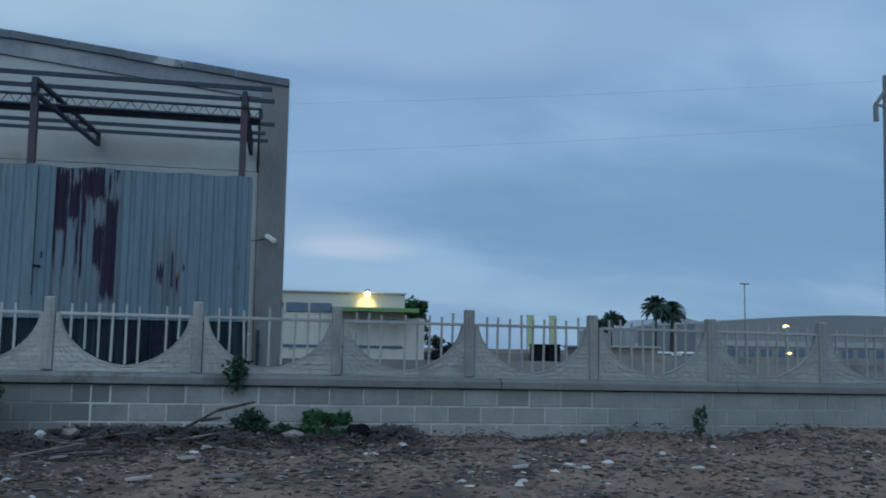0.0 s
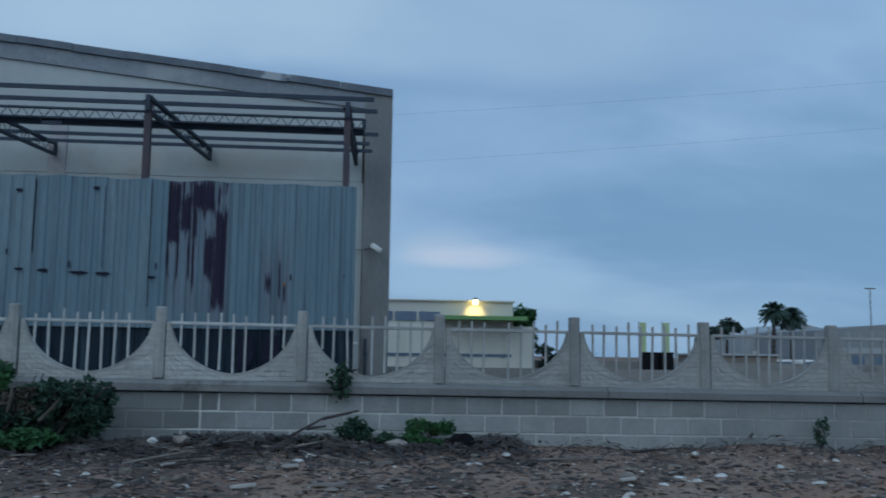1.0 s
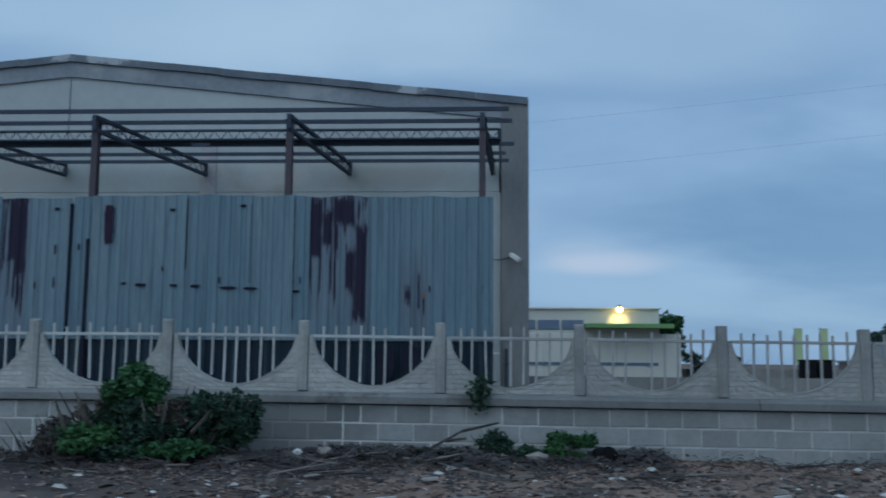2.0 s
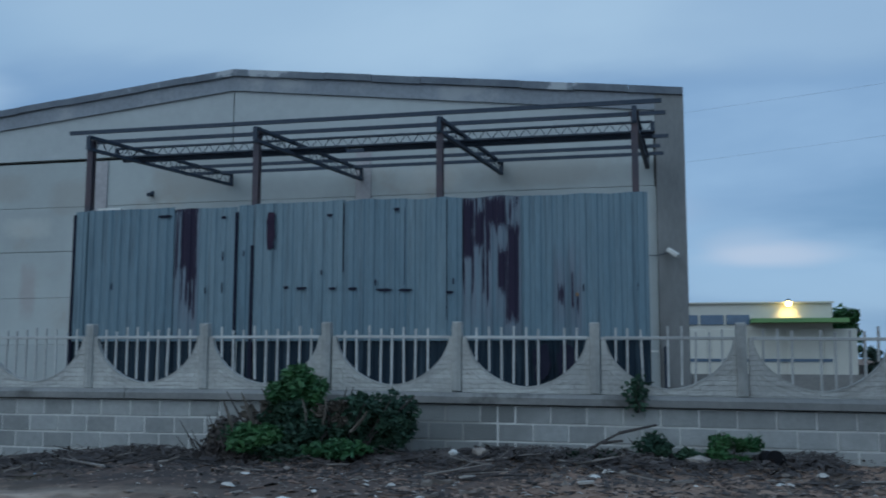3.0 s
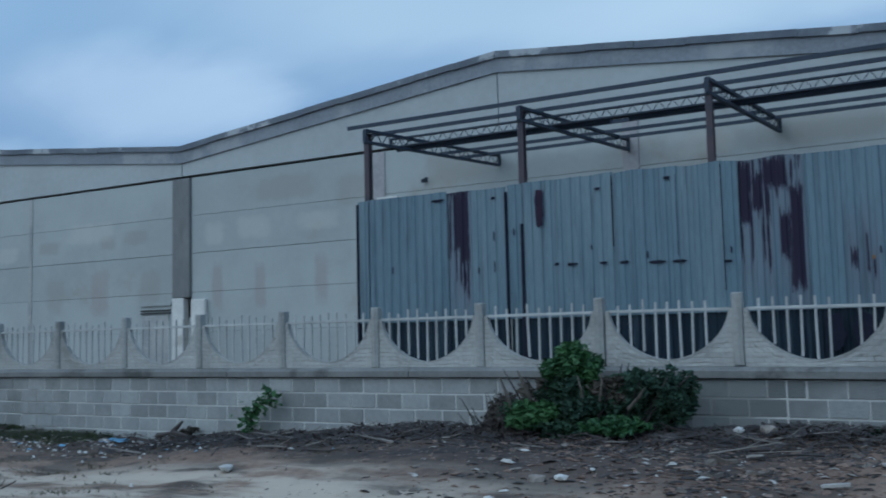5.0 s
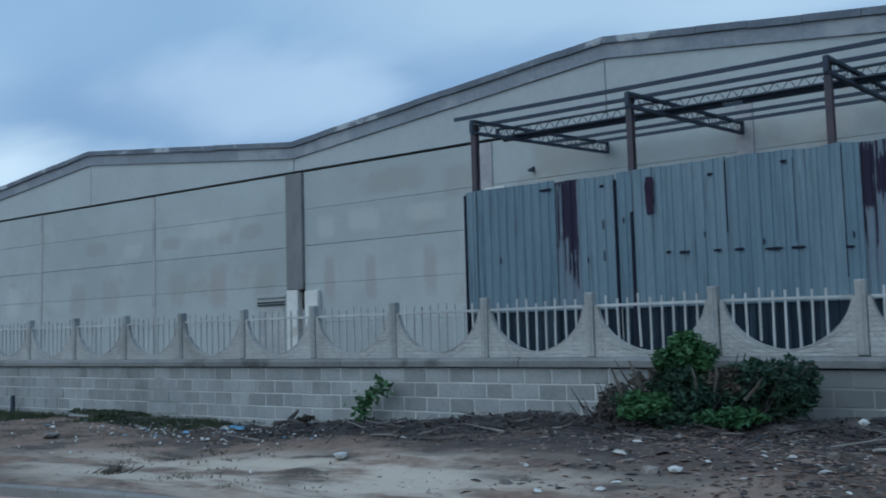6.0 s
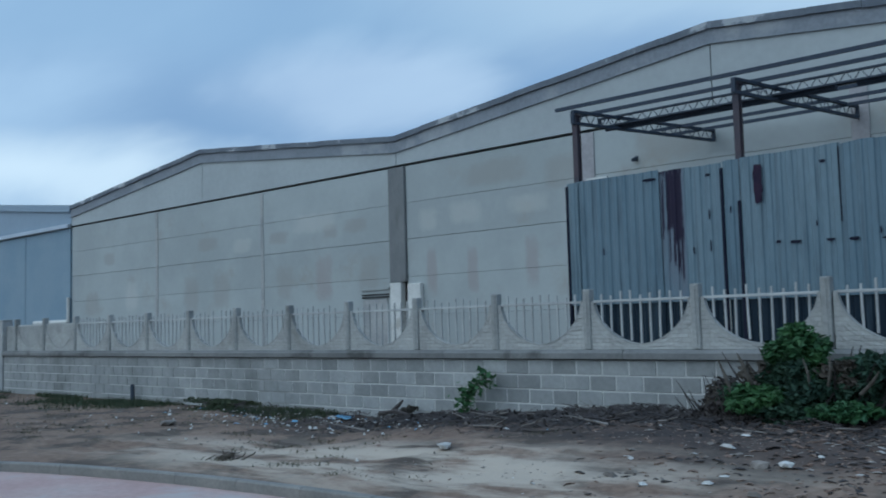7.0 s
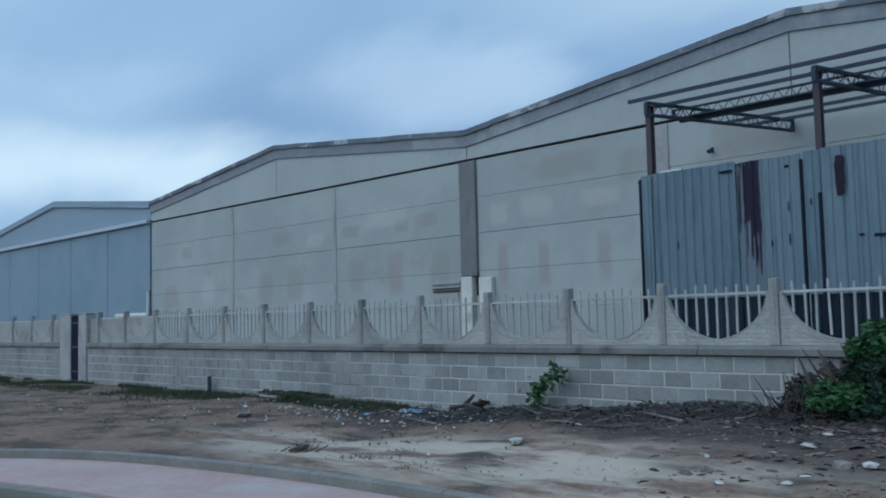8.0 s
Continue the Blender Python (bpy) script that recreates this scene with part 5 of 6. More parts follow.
def big_bush():
    x, y, z = 3.7, -0.75, 0.30
    root = thing("overgrown_bush", (x, y, z), "overgrown green bush with dry brown branches against the block wall", "bush")
    rng = random.Random(41)
    bm = bmesh.new()
    for i in range(16):
        a = rng.uniform(-1.0, 1.0)
        b = Vector((x + a * 0.5, y + rng.uniform(-0.2, 0.3), z - 0.1))
        m = b + Vector((a * 0.45 + rng.uniform(-0.15, 0.15), rng.uniform(-0.25, 0.25), rng.uniform(0.4, 0.7)))
        e = m + Vector((a * 0.4 + rng.uniform(-0.2, 0.2), rng.uniform(-0.25, 0.25), rng.uniform(0.1, 0.5)))
        rod(bm, b, m, 0.028, 0.018, 5, False)
        rod(bm, m, e, 0.018, 0.006, 5, False)
    part("stem", bm, M_TWIG, root)
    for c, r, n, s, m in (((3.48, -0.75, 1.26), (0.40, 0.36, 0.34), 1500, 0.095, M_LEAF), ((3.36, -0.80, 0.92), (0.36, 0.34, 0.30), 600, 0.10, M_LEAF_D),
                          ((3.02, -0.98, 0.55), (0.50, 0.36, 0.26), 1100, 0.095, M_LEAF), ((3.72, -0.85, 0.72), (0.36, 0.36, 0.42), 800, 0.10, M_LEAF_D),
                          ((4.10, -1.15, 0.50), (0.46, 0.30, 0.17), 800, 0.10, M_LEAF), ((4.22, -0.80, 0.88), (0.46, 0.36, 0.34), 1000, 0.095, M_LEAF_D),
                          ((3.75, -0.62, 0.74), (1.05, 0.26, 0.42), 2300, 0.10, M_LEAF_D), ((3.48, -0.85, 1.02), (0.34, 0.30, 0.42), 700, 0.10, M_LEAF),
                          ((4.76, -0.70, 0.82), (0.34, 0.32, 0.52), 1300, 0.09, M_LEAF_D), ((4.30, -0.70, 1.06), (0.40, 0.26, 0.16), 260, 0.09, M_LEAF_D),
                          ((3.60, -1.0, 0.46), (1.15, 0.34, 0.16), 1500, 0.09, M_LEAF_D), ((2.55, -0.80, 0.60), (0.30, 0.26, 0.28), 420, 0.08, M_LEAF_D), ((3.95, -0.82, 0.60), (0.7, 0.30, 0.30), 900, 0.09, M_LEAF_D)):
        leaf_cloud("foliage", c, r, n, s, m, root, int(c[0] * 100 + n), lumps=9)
    for c, r, n in (((2.42, -0.75, 0.62), (0.34, 0.3, 0.40), 620), ((2.90, -0.74, 0.86), (0.26, 0.2, 0.34), 260), ((4.1, -0.95, 0.95), (0.35, 0.2, 0.25), 260)):
        leaf_cloud("dry_foliage", c, r, n, 0.10, M_DRY, root, int(c[0] * 77), "dry brown leaves", lumps=6)
    leaf_cloud("dead_foliage", (2.42, -0.85, 0.55), (0.42, 0.3, 0.40), 900, 0.085, M_TWIG, root, 177, "blackened dead leaves", lumps=8)
    # pale withered stalks that lean out of the leaves
    for i, (a, b, w) in enumerate((((2.78, -1.05, 0.55), (2.62, -1.12, 1.10), 0.055), ((3.00, -1.05, 0.80), (2.86, -1.10, 1.18), 0.060), ((3.72, -1.05, 0.75), (3.66, -1.08, 1.12), 0.035),
                                   ((4.30, -1.08, 0.72), (4.52, -1.12, 0.98), 0.045), ((3.92, -1.02, 0.80), (3.96, -1.05, 1.16), 0.040), ((2.66, -1.0, 0.50), (2.70, -1.08, 0.86), 0.05))):
        bm = bmesh.new()
        mid = Vector(a).lerp(Vector(b), 0.55) + Vector((0.03, -0.03, 0))
        rod(bm, a, mid, w * 0.5, w * 0.48, 7)
        rod(bm, mid, b, w * 0.48, w * 0.15, 7)
        part("withered_stalk", bm, M_DRY, root, "pale withered stalk")
    bm = bmesh.new()
    for i in range(30):
        b = Vector((2.50 + rng.uniform(-0.40, 0.35), -0.85 + rng.uniform(-0.3, 0.3), 0.32))
        e = b + Vector((rng.uniform(-0.40, 0.30), rng.uniform(-0.25, 0.2), rng.uniform(0.15, 0.60)))
        rod(bm, b, e, 0.013, 0.004, 4, False)
    part("twig_tangle", bm, M_TWIG, root, "tangle of dead twigs")


big_bush()


def sprig(x, y, z0, z1, spread, count, size, mat, label, seed, arch=0.0):
    root = thing("wall_plant", (x, y, z0), label, "plant")
    rng = random.Random(seed)
    bm = bmesh.new()
    pts = [Vector((x + arch * (i / 5) ** 2 + 0.04 * math.sin(i * 1.7), y, z0 + (z1 - z0) * i / 5)) for i in range(6)]
    for a, b in zip(pts, pts[1:]):
        rod(bm, a, b, 0.012, 0.010, 5, False)
    part("stem", bm, M_TWIG, root)
    verts, faces = [], []
    for i in range(count):
        t = rng.random() ** 0.7
        q = pts[min(4, int(t * 5))].lerp(pts[min(5, int(t * 5) + 1)], t * 5 % 1)
        c = q + Vector((rng.gauss(0, spread), rng.gauss(0, spread * 0.6), rng.gauss(0, spread * 0.8)))
        s = size * rng.uniform(0.6, 1.4)
        a = Vector((rng.gauss(0, 1), rng.gauss(0, 1), rng.gauss(0, 0.6))).normalized()
        b = a.cross(Vector((rng.gauss(0, 1), rng.gauss(0, 1), rng.gauss(0, 1)))).normalized()
        k = len(verts)
        verts += [c - a * s * 0.5, c + b * s * 0.3, c + a * s * 0.5, c - b * s * 0.3]
        faces.append((k, k + 1, k + 2, k + 3))
    raw("leaves", verts, faces, mat, root)


sprig(7.72, -0.24, 0.95, 1.34, 0.07, 150, 0.09, M_LEAF_D, "dark leafy sprig growing out of the wall top", 51)
sprig(-2.30, -0.35, 0.10, 0.80, 0.085, 240, 0.105, M_LEAF, "slender green weed leaning on the wall", 52, 0.55)
bush("bush", 8.84, -0.42, 0.33, (0.36, 0.26, 0.25), 1000, 0.075, M_LEAF, "low dense green weed at the wall foot", 53)
bush("bush", 7.85, -0.40, 0.36, (0.34, 0.24, 0.20), 800, 0.075, M_LEAF_D, "dark weed clump at the wall foot", 54)
bush("bush", 7.15, -0.45, 0.34, (0.36, 0.2, 0.10), 450, 0.075, M_LEAF_D, "sparse low weed at the wall foot", 55)
bush("bush", 8.35, -0.40, 0.34, (0.30, 0.2, 0.12), 500, 0.075, M_LEAF_D, "sparse low weed at the wall foot", 56)
bush("bush", 14.0, -0.40, 0.34, (0.16, 0.14, 0.24), 110, 0.075, M_LEAF_D, "thin dark weed at the wall foot", 57)
bush("bush", -8.9, -0.45, -0.03, (1.3, 0.3, 0.13), 1300, 0.07, M_GRASS, "dark low growth along the wall foot", 58, 9)
bush("bush", -3.55, -0.3, 0.05, (0.16, 0.15, 0.12), 140, 0.08, M_DRY, "dry weed tuft at the wall foot", 59)

bm = bmesh.new()
for a, b in (((7.0, -0.5, 0.45), (7.5, -0.42, 0.72)), ((7.5, -0.42, 0.72), (7.95, -0.36, 0.82)), ((7.3, -0.47, 0.6), (7.55, -0.55, 0.64))):
    rod(bm, a, b, 0.022, 0.014, 5)
tagged(part("branch", bm, M_TWIG), "bare dead branch leaning on the block wall", "branch")


def grass():
    rng = random.Random(61)
    verts, faces = [], []
    for i in range(26000):
        x = rng.uniform(-34, -5.5)
        d = abs(rng.gauss(0, 1.0))
        y = -0.18 - d * (0.9 if x < -10 else 0.5)
        if noise.noise(Vector((x * 0.45, y * 0.8, 4.0))) < -0.22 + 0.13 * d:
            continue
        z = ground_z(x, y) - 0.01
        h, a = rng.uniform(0.03, 0.15), rng.uniform(0, 6.28)
        w = Vector((math.cos(a), math.sin(a), 0)) * 0.012
        t = Vector((rng.gauss(0, 0.05), rng.gauss(0, 0.05), h))
        p = Vector((x, y, z))
        k = len(verts)
        verts += [p - w, p + w, p + t]
        faces.append((k, k + 1, k + 2))
    g = raw("grass", verts, faces, M_GRASS)
    tagged(g, "thin rough grass along the foot of the wall", "grass", kind="stuff")


grass()


def dry_grass():
    """Low withered tufts on the trampled earth."""
    rng = random.Random(63)
    verts, faces = [], []
    for i in range(420):
        x, y = rng.uniform(-24, 1.5), -0.9 - rng.random() ** 1.2 * 4.4
        if y < kerb_y(x) + 0.3 or noise.noise(Vector((x * 0.4, y * 0.9, 2.0))) < -0.05:
            continue
        for j in range(rng.randrange(10, 34)):
            p = Vector((x + rng.gauss(0, 0.16), y + rng.gauss(0, 0.07), 0))
            p.z = ground_z(p.x, p.y) - 0.006
            a = rng.uniform(0, 6.28)
            w = Vector((math.cos(a), math.sin(a), 0)) * rng.uniform(0.006, 0.014)
            k = len(verts)
            verts += [p - w, p + w, p + Vector((rng.gauss(0, 0.04), rng.gauss(0, 0.04), rng.uniform(0.012, 0.05)))]
            faces.append((k, k + 1, k + 2))
    tagged(raw("dry_grass", verts, faces, M_STRAW), "low withered grass tufts on trampled earth", "grass", kind="stuff")


dry_grass()


def dry_weed(x, y, reach, seed):
    """A low heap of bent dry stalks."""
    rng = random.Random(seed)
    bm = bmesh.new()
    for i in range(22):
        p = Vector((x + rng.gauss(0, reach * 0.4), y + rng.gauss(0, 0.07), 0))
        p.z = ground_z(p.x, p.y) - 0.005
        a = rng.gauss(0.3, 0.9)
        q = p + Vector((math.cos(a) * reach * rng.uniform(0.2, 0.6), rng.gauss(0, 0.05), rng.uniform(0.03, 0.09)))
        rod(bm, p, q, 0.012, 0.008, 4, False)
        rod(bm, q, q + Vector((rng.uniform(0.02, 0.14), rng.gauss(0, 0.03), rng.uniform(-0.02, 0.07))), 0.008, 0.004, 4, False)
    tagged(part("dry_weed", bm, M_DRY), "low heap of dry bent weed stalks on the sand", "weed")


dry_weed(-2.35, -5.0, 0.34, 171)

# ---------------------------------------------------------------- litter, stones and dead wood


def stone_mesh(seed, flat=0.6):
    rng = random.Random(seed)
    bm = bmesh.new()
    bmesh.ops.create_icosphere(bm, subdivisions=1, radius=0.5)
    for v in bm.verts:
        v.co *= rng.uniform(0.72, 1.2)
        v.co.z *= flat
    me = bpy.data.meshes.new("stone")
    bm.to_mesh(me)
    bm.free()
    return me


STONES = [stone_mesh(i, 0.45 + 0.1 * (i % 3)) for i in range(6)]


def stone(x, y, size, material, label, name="stone", category="stone", group="", lift=0.0, seed=0):
    me = STONES[seed % 6].copy()
    me.materials.append(material)
    ob = new(name, me)
    ob.matrix_basis = Matrix.Translation((x, y, ground_z(x, y) + size[2] * 0.22 + lift)) @ Matrix.Rotation(seed * 1.3, 4, "Z") @ Matrix.Diagonal((*size, 1))
    return tagged(ob, label, category, group)


stone(5.50, -0.75, (0.20, 0.16, 0.24), M_LITTER, "rounded white stone among dead branches", seed=1)
stone(5.85, -0.70, (0.30, 0.2, 0.22), M_STONE, "pale grey rubble stone", seed=2)
stone(8.42, -0.78, (0.40, 0.24, 0.34), M_STONE, "pale square rubble block by the weeds", seed=3)
stone(0.55, -3.93, (0.22, 0.18, 0.20), M_LITTER, "small white stone on the sandy earth", seed=4)
stone(4.24, -3.7, (0.18, 0.15, 0.17), M_STONE, "pale broken lump of concrete", seed=5)
stone(4.45, -3.62, (0.17, 0.15, 0.16), M_LITTER, "pale broken lump of concrete", seed=0)
stone(-7.0, -2.9, (0.50, 0.30, 0.20), M_STONE, "flat grey stone on the earth", seed=2)
stone(8.0, -0.6, (0.22, 0.2, 0.2), M_STONE, "pale grey rubble stone", seed=4)

b = thing("black_bucket", (9.22, -0.72, ground_z(9.22, -0.72)), "black plastic bucket lying on its side", "bucket")
bm = bmesh.new()
zb = ground_z(9.22, -0.72) + 0.10
rod(bm, (9.18, -0.50, zb), (9.25, -0.80, zb), 0.085, 0.105, 16)
part("body", bm, M_BLACK, b, smooth=True)
part("rim", rod(bmesh.new(), (9.249, -0.795, zb), (9.254, -0.82, zb), 0.115, 0.115, 16), M_BLACK, b)

bm = bmesh.new()
rngp = random.Random(71)
grid = [[bm.verts.new((-5.05 + i * 0.07, -0.75 + j * 0.07, ground_z(-5.05 + i * 0.07, -0.75 + j * 0.07) + 0.02 + rngp.uniform(0, 0.06))) for j in range(4)] for i in range(6)]
for i in range(5):
    for j in range(3):
        bm.faces.new((grid[i][j], grid[i + 1][j], grid[i + 1][j + 1], grid[i][j + 1]))
tagged(part("plastic_bag", bm, M_BLUEP), "crumpled light blue plastic bag on the earth", "bag")


def scatter():
    """Chips of bark, paper, plastic and stone that nobody could count."""
    rng = random.Random(81)
    sets = {"bark": ([], [], M_CHIP), "pale": ([], [], M_STONE), "white": ([], [], M_LITTER), "dark": ([], [], M_TWIG)}
    for i in range(47000):
        x = rng.uniform(-26, 17)
        dens = 0.50 + 0.50 * sstep(x, -1, 5.5) + 0.35 * (1 - sstep(x, -9.0, -5.0))
        if rng.random() > dens:
            continue
        y = -0.2 - rng.random() ** 1.35 * 6.0
        if rng.random() < 0.60 * (1 - sstep(y, -3.4, -2.2)) * (1 - sstep(x, 2.5, 6.5)) * sstep(x, -9.0, -4.0):
            continue
        if y < kerb_y(x) + 0.15:
            continue
        z = ground_z(x, y)
        r = rng.random()
        cut = 0.56 + 0.33 * sstep(x, 2.5, 6.5) + 0.14 * (1 - sstep(x, -9.0, -5.0))
        key = "bark" if r < 0.50 else "dark" if r < cut else "pale" if r < 0.972 else "white"
        verts, faces, _ = sets[key]
        s = rng.uniform(0.012, 0.045) * (2.0 if rng.random() < 0.06 else 1) * (0.75 if key == "white" else 1) * (0.62 + 0.38 * sstep(x, 2.5, 6.5) + 0.15 * (1 - sstep(x, -9.0, -5.0)))
        a = rng.uniform(0, 6.28)
        u = Vector((math.cos(a), math.sin(a), rng.uniform(-0.25, 0.25))) * s
        v = Vector((-math.sin(a), math.cos(a), rng.uniform(-0.25, 0.25))) * s * rng.uniform(0.20, 0.60)
        h = Vector((0, 0, s * rng.uniform(0.10, 0.45) * (0.35 + 0.65 * sstep(x, 0.0, 4.0))))
        c = Vector((x, y, z))
        k = len(verts)
        verts += [c - u - v * 0.6, c + u * 0.8 - v, c + u + v * 0.7, c - u * 0.7 + v, c - u * 0.5 - v * 0.3 + h, c + u * 0.5 - v * 0.4 + h * 0.8, c + u * 0.3 + v * 0.4 + h]
        faces += [(k, k + 1, k + 5, k + 4), (k + 1, k + 2, k + 6, k + 5), (k + 2, k + 3, k + 6), (k + 3, k, k + 4, k + 6), (k + 4, k + 5, k + 6)]
    for i in range(620):
        if i < 120:
            x, y = rng.uniform(3.0, 16.0), -0.9 - rng.random() * 4.2
        else:
            x = rng.uniform(-24.0, 2.0) if i < 220 or i > 440 else rng.gauss(-6.0, 2.2)
            y = -0.5 - rng.random() ** (1.0 if i < 330 else 2.0) * 4.0
            if y < kerb_y(x) + 0.2 or rng.random() < 0.4:
                continue
        verts, faces, _ = sets["pale" if rng.random() < 0.70 else "white"]
        s = rng.uniform(0.03, 0.085) * (0.42 + 0.58 * sstep(x, 1.0, 4.0))
        a = rng.gauss(0, 0.6)
        u = Vector((math.cos(a), math.sin(a), rng.uniform(-0.15, 0.15))) * s
        v = Vector((-math.sin(a), math.cos(a), rng.uniform(-0.1, 0.3))) * s * rng.uniform(0.3, 0.7)
        c = Vector((x, y, ground_z(x, y) + 0.01))
        h = Vector((0, 0, rng.uniform(0.01, 0.04)))
        k = len(verts)
        verts += [c - u - v * 0.6, c + u * 0.8 - v, c + u + v * 0.7, c - u * 0.7 + v, c - u * 0.5 - v * 0.3 + h, c + u * 0.5 - v * 0.4 + h * 0.8, c + u * 0.3 + v * 0.4 + h]
        faces += [(k, k + 1, k + 5, k + 4), (k + 1, k + 2, k + 6, k + 5), (k + 2, k + 3, k + 6), (k + 3, k, k + 4, k + 6), (k + 4, k + 5, k + 6)]
    names = {"bark": ("bark_litter", "brown bark chips and dry leaves over the earth", "litter"), "pale": ("rubble", "pale broken rubble and paper over the earth", "rubble"),
             "white": ("white_litter", "scraps of white paper and plastic", "litter"), "dark": ("wood_litter", "dark splinters of dead wood", "litter")}
    for key, (verts, faces, m) in sets.items():
        nm, lab, cat = names[key]
        tagged(raw(nm, verts, faces, m), lab, cat, kind="stuff")


scatter()


def flakes():
    """Larger flat scraps of bark, board and paper that lie in drifts on the bank."""
    rng = random.Random(131)
    for name, label, count, m, lo, hi in (("bark_scraps", "curled brown strips of bark on the earth", 3400, M_CHIP, 0.02, 0.075),
                                          ("dark_scraps", "dark rotten scraps of wood on the earth", 2400, M_TWIG, 0.02, 0.09),
                                          ("pale_scraps", "pale scraps of board and paper on the earth", 560, M_SCRAP, 0.015, 0.075)):
        verts, faces = [], []
        for i in range(count):
            x = rng.uniform(1.0, 17.0) if rng.random() < 0.75 else rng.gauss(6.2, 1.6)
            y = -0.4 - rng.random() ** 1.2 * 4.6
            drift = noise.noise(Vector((x * 0.7, y * 1.1, 7.7)))
            if rng.random() > sstep(x, 1.5, 6.0) + sstep(y, -3.0, -1.0):
                continue
            if drift < rng.uniform(-0.45, 0.25) or (name == "pale_scraps" and x > 10 and rng.random() < 0.5):
                continue
            s = rng.uniform(lo, hi) * (0.6 + 0.4 * rng.random())
            a = rng.gauss(0, 0.55)
            u = Vector((math.cos(a), math.sin(a), rng.gauss(0, 0.10))) * s
            v = Vector((-math.sin(a), math.cos(a), rng.gauss(0, 0.15))) * s * rng.uniform(0.22, 0.55)
            c = Vector((x, y, ground_z(x, y) + 0.006 + 0.2 * abs(u.z)))
            h = Vector((0, 0, rng.uniform(0.002, 0.014)))
            k = len(verts)
            j = [rng.uniform(0.7, 1.15) for _ in range(6)]
            verts += [c - u * j[0] - v * 0.7, c - v * j[1] + h, c + u * j[2] - v * 0.6, c + u * j[3] + v * 0.8, c + v * j[4] + h, c - u * j[5] + v * 0.5]
            verts += [p - Vector((0, 0, 0.006)) for p in verts[k:k + 6]]
            faces += [(k, k + 1, k + 4, k + 5), (k + 1, k + 2, k + 3, k + 4)]
            faces += [(k + i0, k + 6 + i0, k + 6 + (i0 + 1) % 6, k + (i0 + 1) % 6) for i0 in range(6)]
        tagged(raw(name, verts, faces, m), label, "litter", kind="stuff")


flakes()


def wind_drift():
    """Paper and plastic blown together along the wall foot."""
    rng = random.Random(141)
    for name, label, count, m in (("paper_scraps", "small white paper scraps blown along the wall", 150, M_LITTER), ("plastic_scraps", "small faded blue plastic scraps by the wall", 34, M_BLUEP)):
        verts, faces = [], []
        for i in range(count):
            x, y = rng.gauss(-4.8, 2.3), -0.5 - abs(rng.gauss(0, 0.75))
            s = rng.uniform(0.012, 0.055)
            a = rng.gauss(0, 0.6)
            u = Vector((math.cos(a), math.sin(a), rng.gauss(0, 0.2))) * s
            v = Vector((-math.sin(a), math.cos(a), rng.gauss(0, 0.3))) * s * rng.uniform(0.3, 0.7)
            c = Vector((x, y, ground_z(x, y) + 0.03))
            k = len(verts)
            verts += [c - u - v, c + u * 0.7 - v * 1.1, c + u * 1.1 + v * 0.8, c - u * 0.6 + v, c + Vector((0, 0, 0.014))]
            faces += [(k, k + 1, k + 4), (k + 1, k + 2, k + 4), (k + 2, k + 3, k + 4), (k + 3, k, k + 4)]
        tagged(raw(name, verts, faces, m), label, "litter", kind="stuff")


wind_drift()


def board(x, y, length, width, turn, m, name, label):
    """A thin broken board lying on the earth, one end raised on the litter."""
    bm = bmesh.new()
    h = length / 2
    prism(bm, [(-h, 0), (-h * 0.96, -0.018), (h * 0.9, -0.018), (h, -0.004), (h * 0.97, 0.006), (-h * 0.7, 0.006)], -width / 2, width / 2)
    ob = part(name, bm, m)
    ob.matrix_basis = Matrix.Translation((x, y, ground_z(x, y) + 0.045)) @ Matrix.Rotation(turn, 4, "Z") @ Matrix.Rotation(-0.09, 4, "Y")
    tagged(ob, label, "board", "boards on the bank")


board(7.63, -3.30, 0.40, 0.08, -0.35, M_DEADW, "plank", "short bleached plank lying on the rubbish")
board(6.86, -3.35, 0.24, 0.07, 0.15, M_SCRAP, "board", "pale torn piece of board on the earth")
board(7.25, -2.60, 0.16, 0.07, 0.25, M_SCRAP, "board", "pale torn piece of board on the earth")
board(8.20, -2.20, 0.22, 0.05, 0.10, M_DEADW, "plank", "short bleached plank lying on the rubbish")
board(5.95, -2.10, 0.16, 0.07, -0.2, M_SCRAP, "board", "pale torn piece of board on the earth")
board(10.6, -3.10, 0.16, 0.07, 0.12, M_SCRAP, "board", "pale torn piece of board on the earth")


def bark_curl(x, y, r, turn, seed):
    """A curl of pale bark standing on its edge."""
    rng = random.Random(seed)
    bm = bmesh.new()
    z = ground_z(x, y) - 0.01
    rows = []
    for i in range(10):
        t = turn + 4.2 * i / 9
        q = r * (1 - 0.05 * i)
        for off in (0.0, 0.012):
            p = Vector((x + math.cos(t) * (q - off), y + 0.6 * math.sin(t) * (q - off), z))
            rows.append((bm.verts.new(p), bm.verts.new(p + Vector((0.02, -0.02, r * rng.uniform(0.15, 0.40))))))
    for i in range(9):
        a0, b0, a1, b1 = rows[2 * i], rows[2 * i + 1], rows[2 * i + 2], rows[2 * i + 3]
        bm.faces.new((a0[0], a1[0], a1[1], a0[1]))
        bm.faces.new((b0[0], b0[1], b1[1], b1[0]))
        bm.faces.new((a0[1], a1[1], b1[1], b0[1]))
    tagged(part("bark_curl", bm, M_DEADW), "pale curled strip of bark on the rubbish bank", "bark", "bark curls")


bark_curl(5.70, -2.62, 0.20, 0.4, 1)
bark_curl(5.78, -3.15, 0.16, 2.0, 2)
bark_curl(6.15, -2.85, 0.15, 3.3, 3)
bark_curl(5.45, -2.95, 0.12, 1.1, 4)


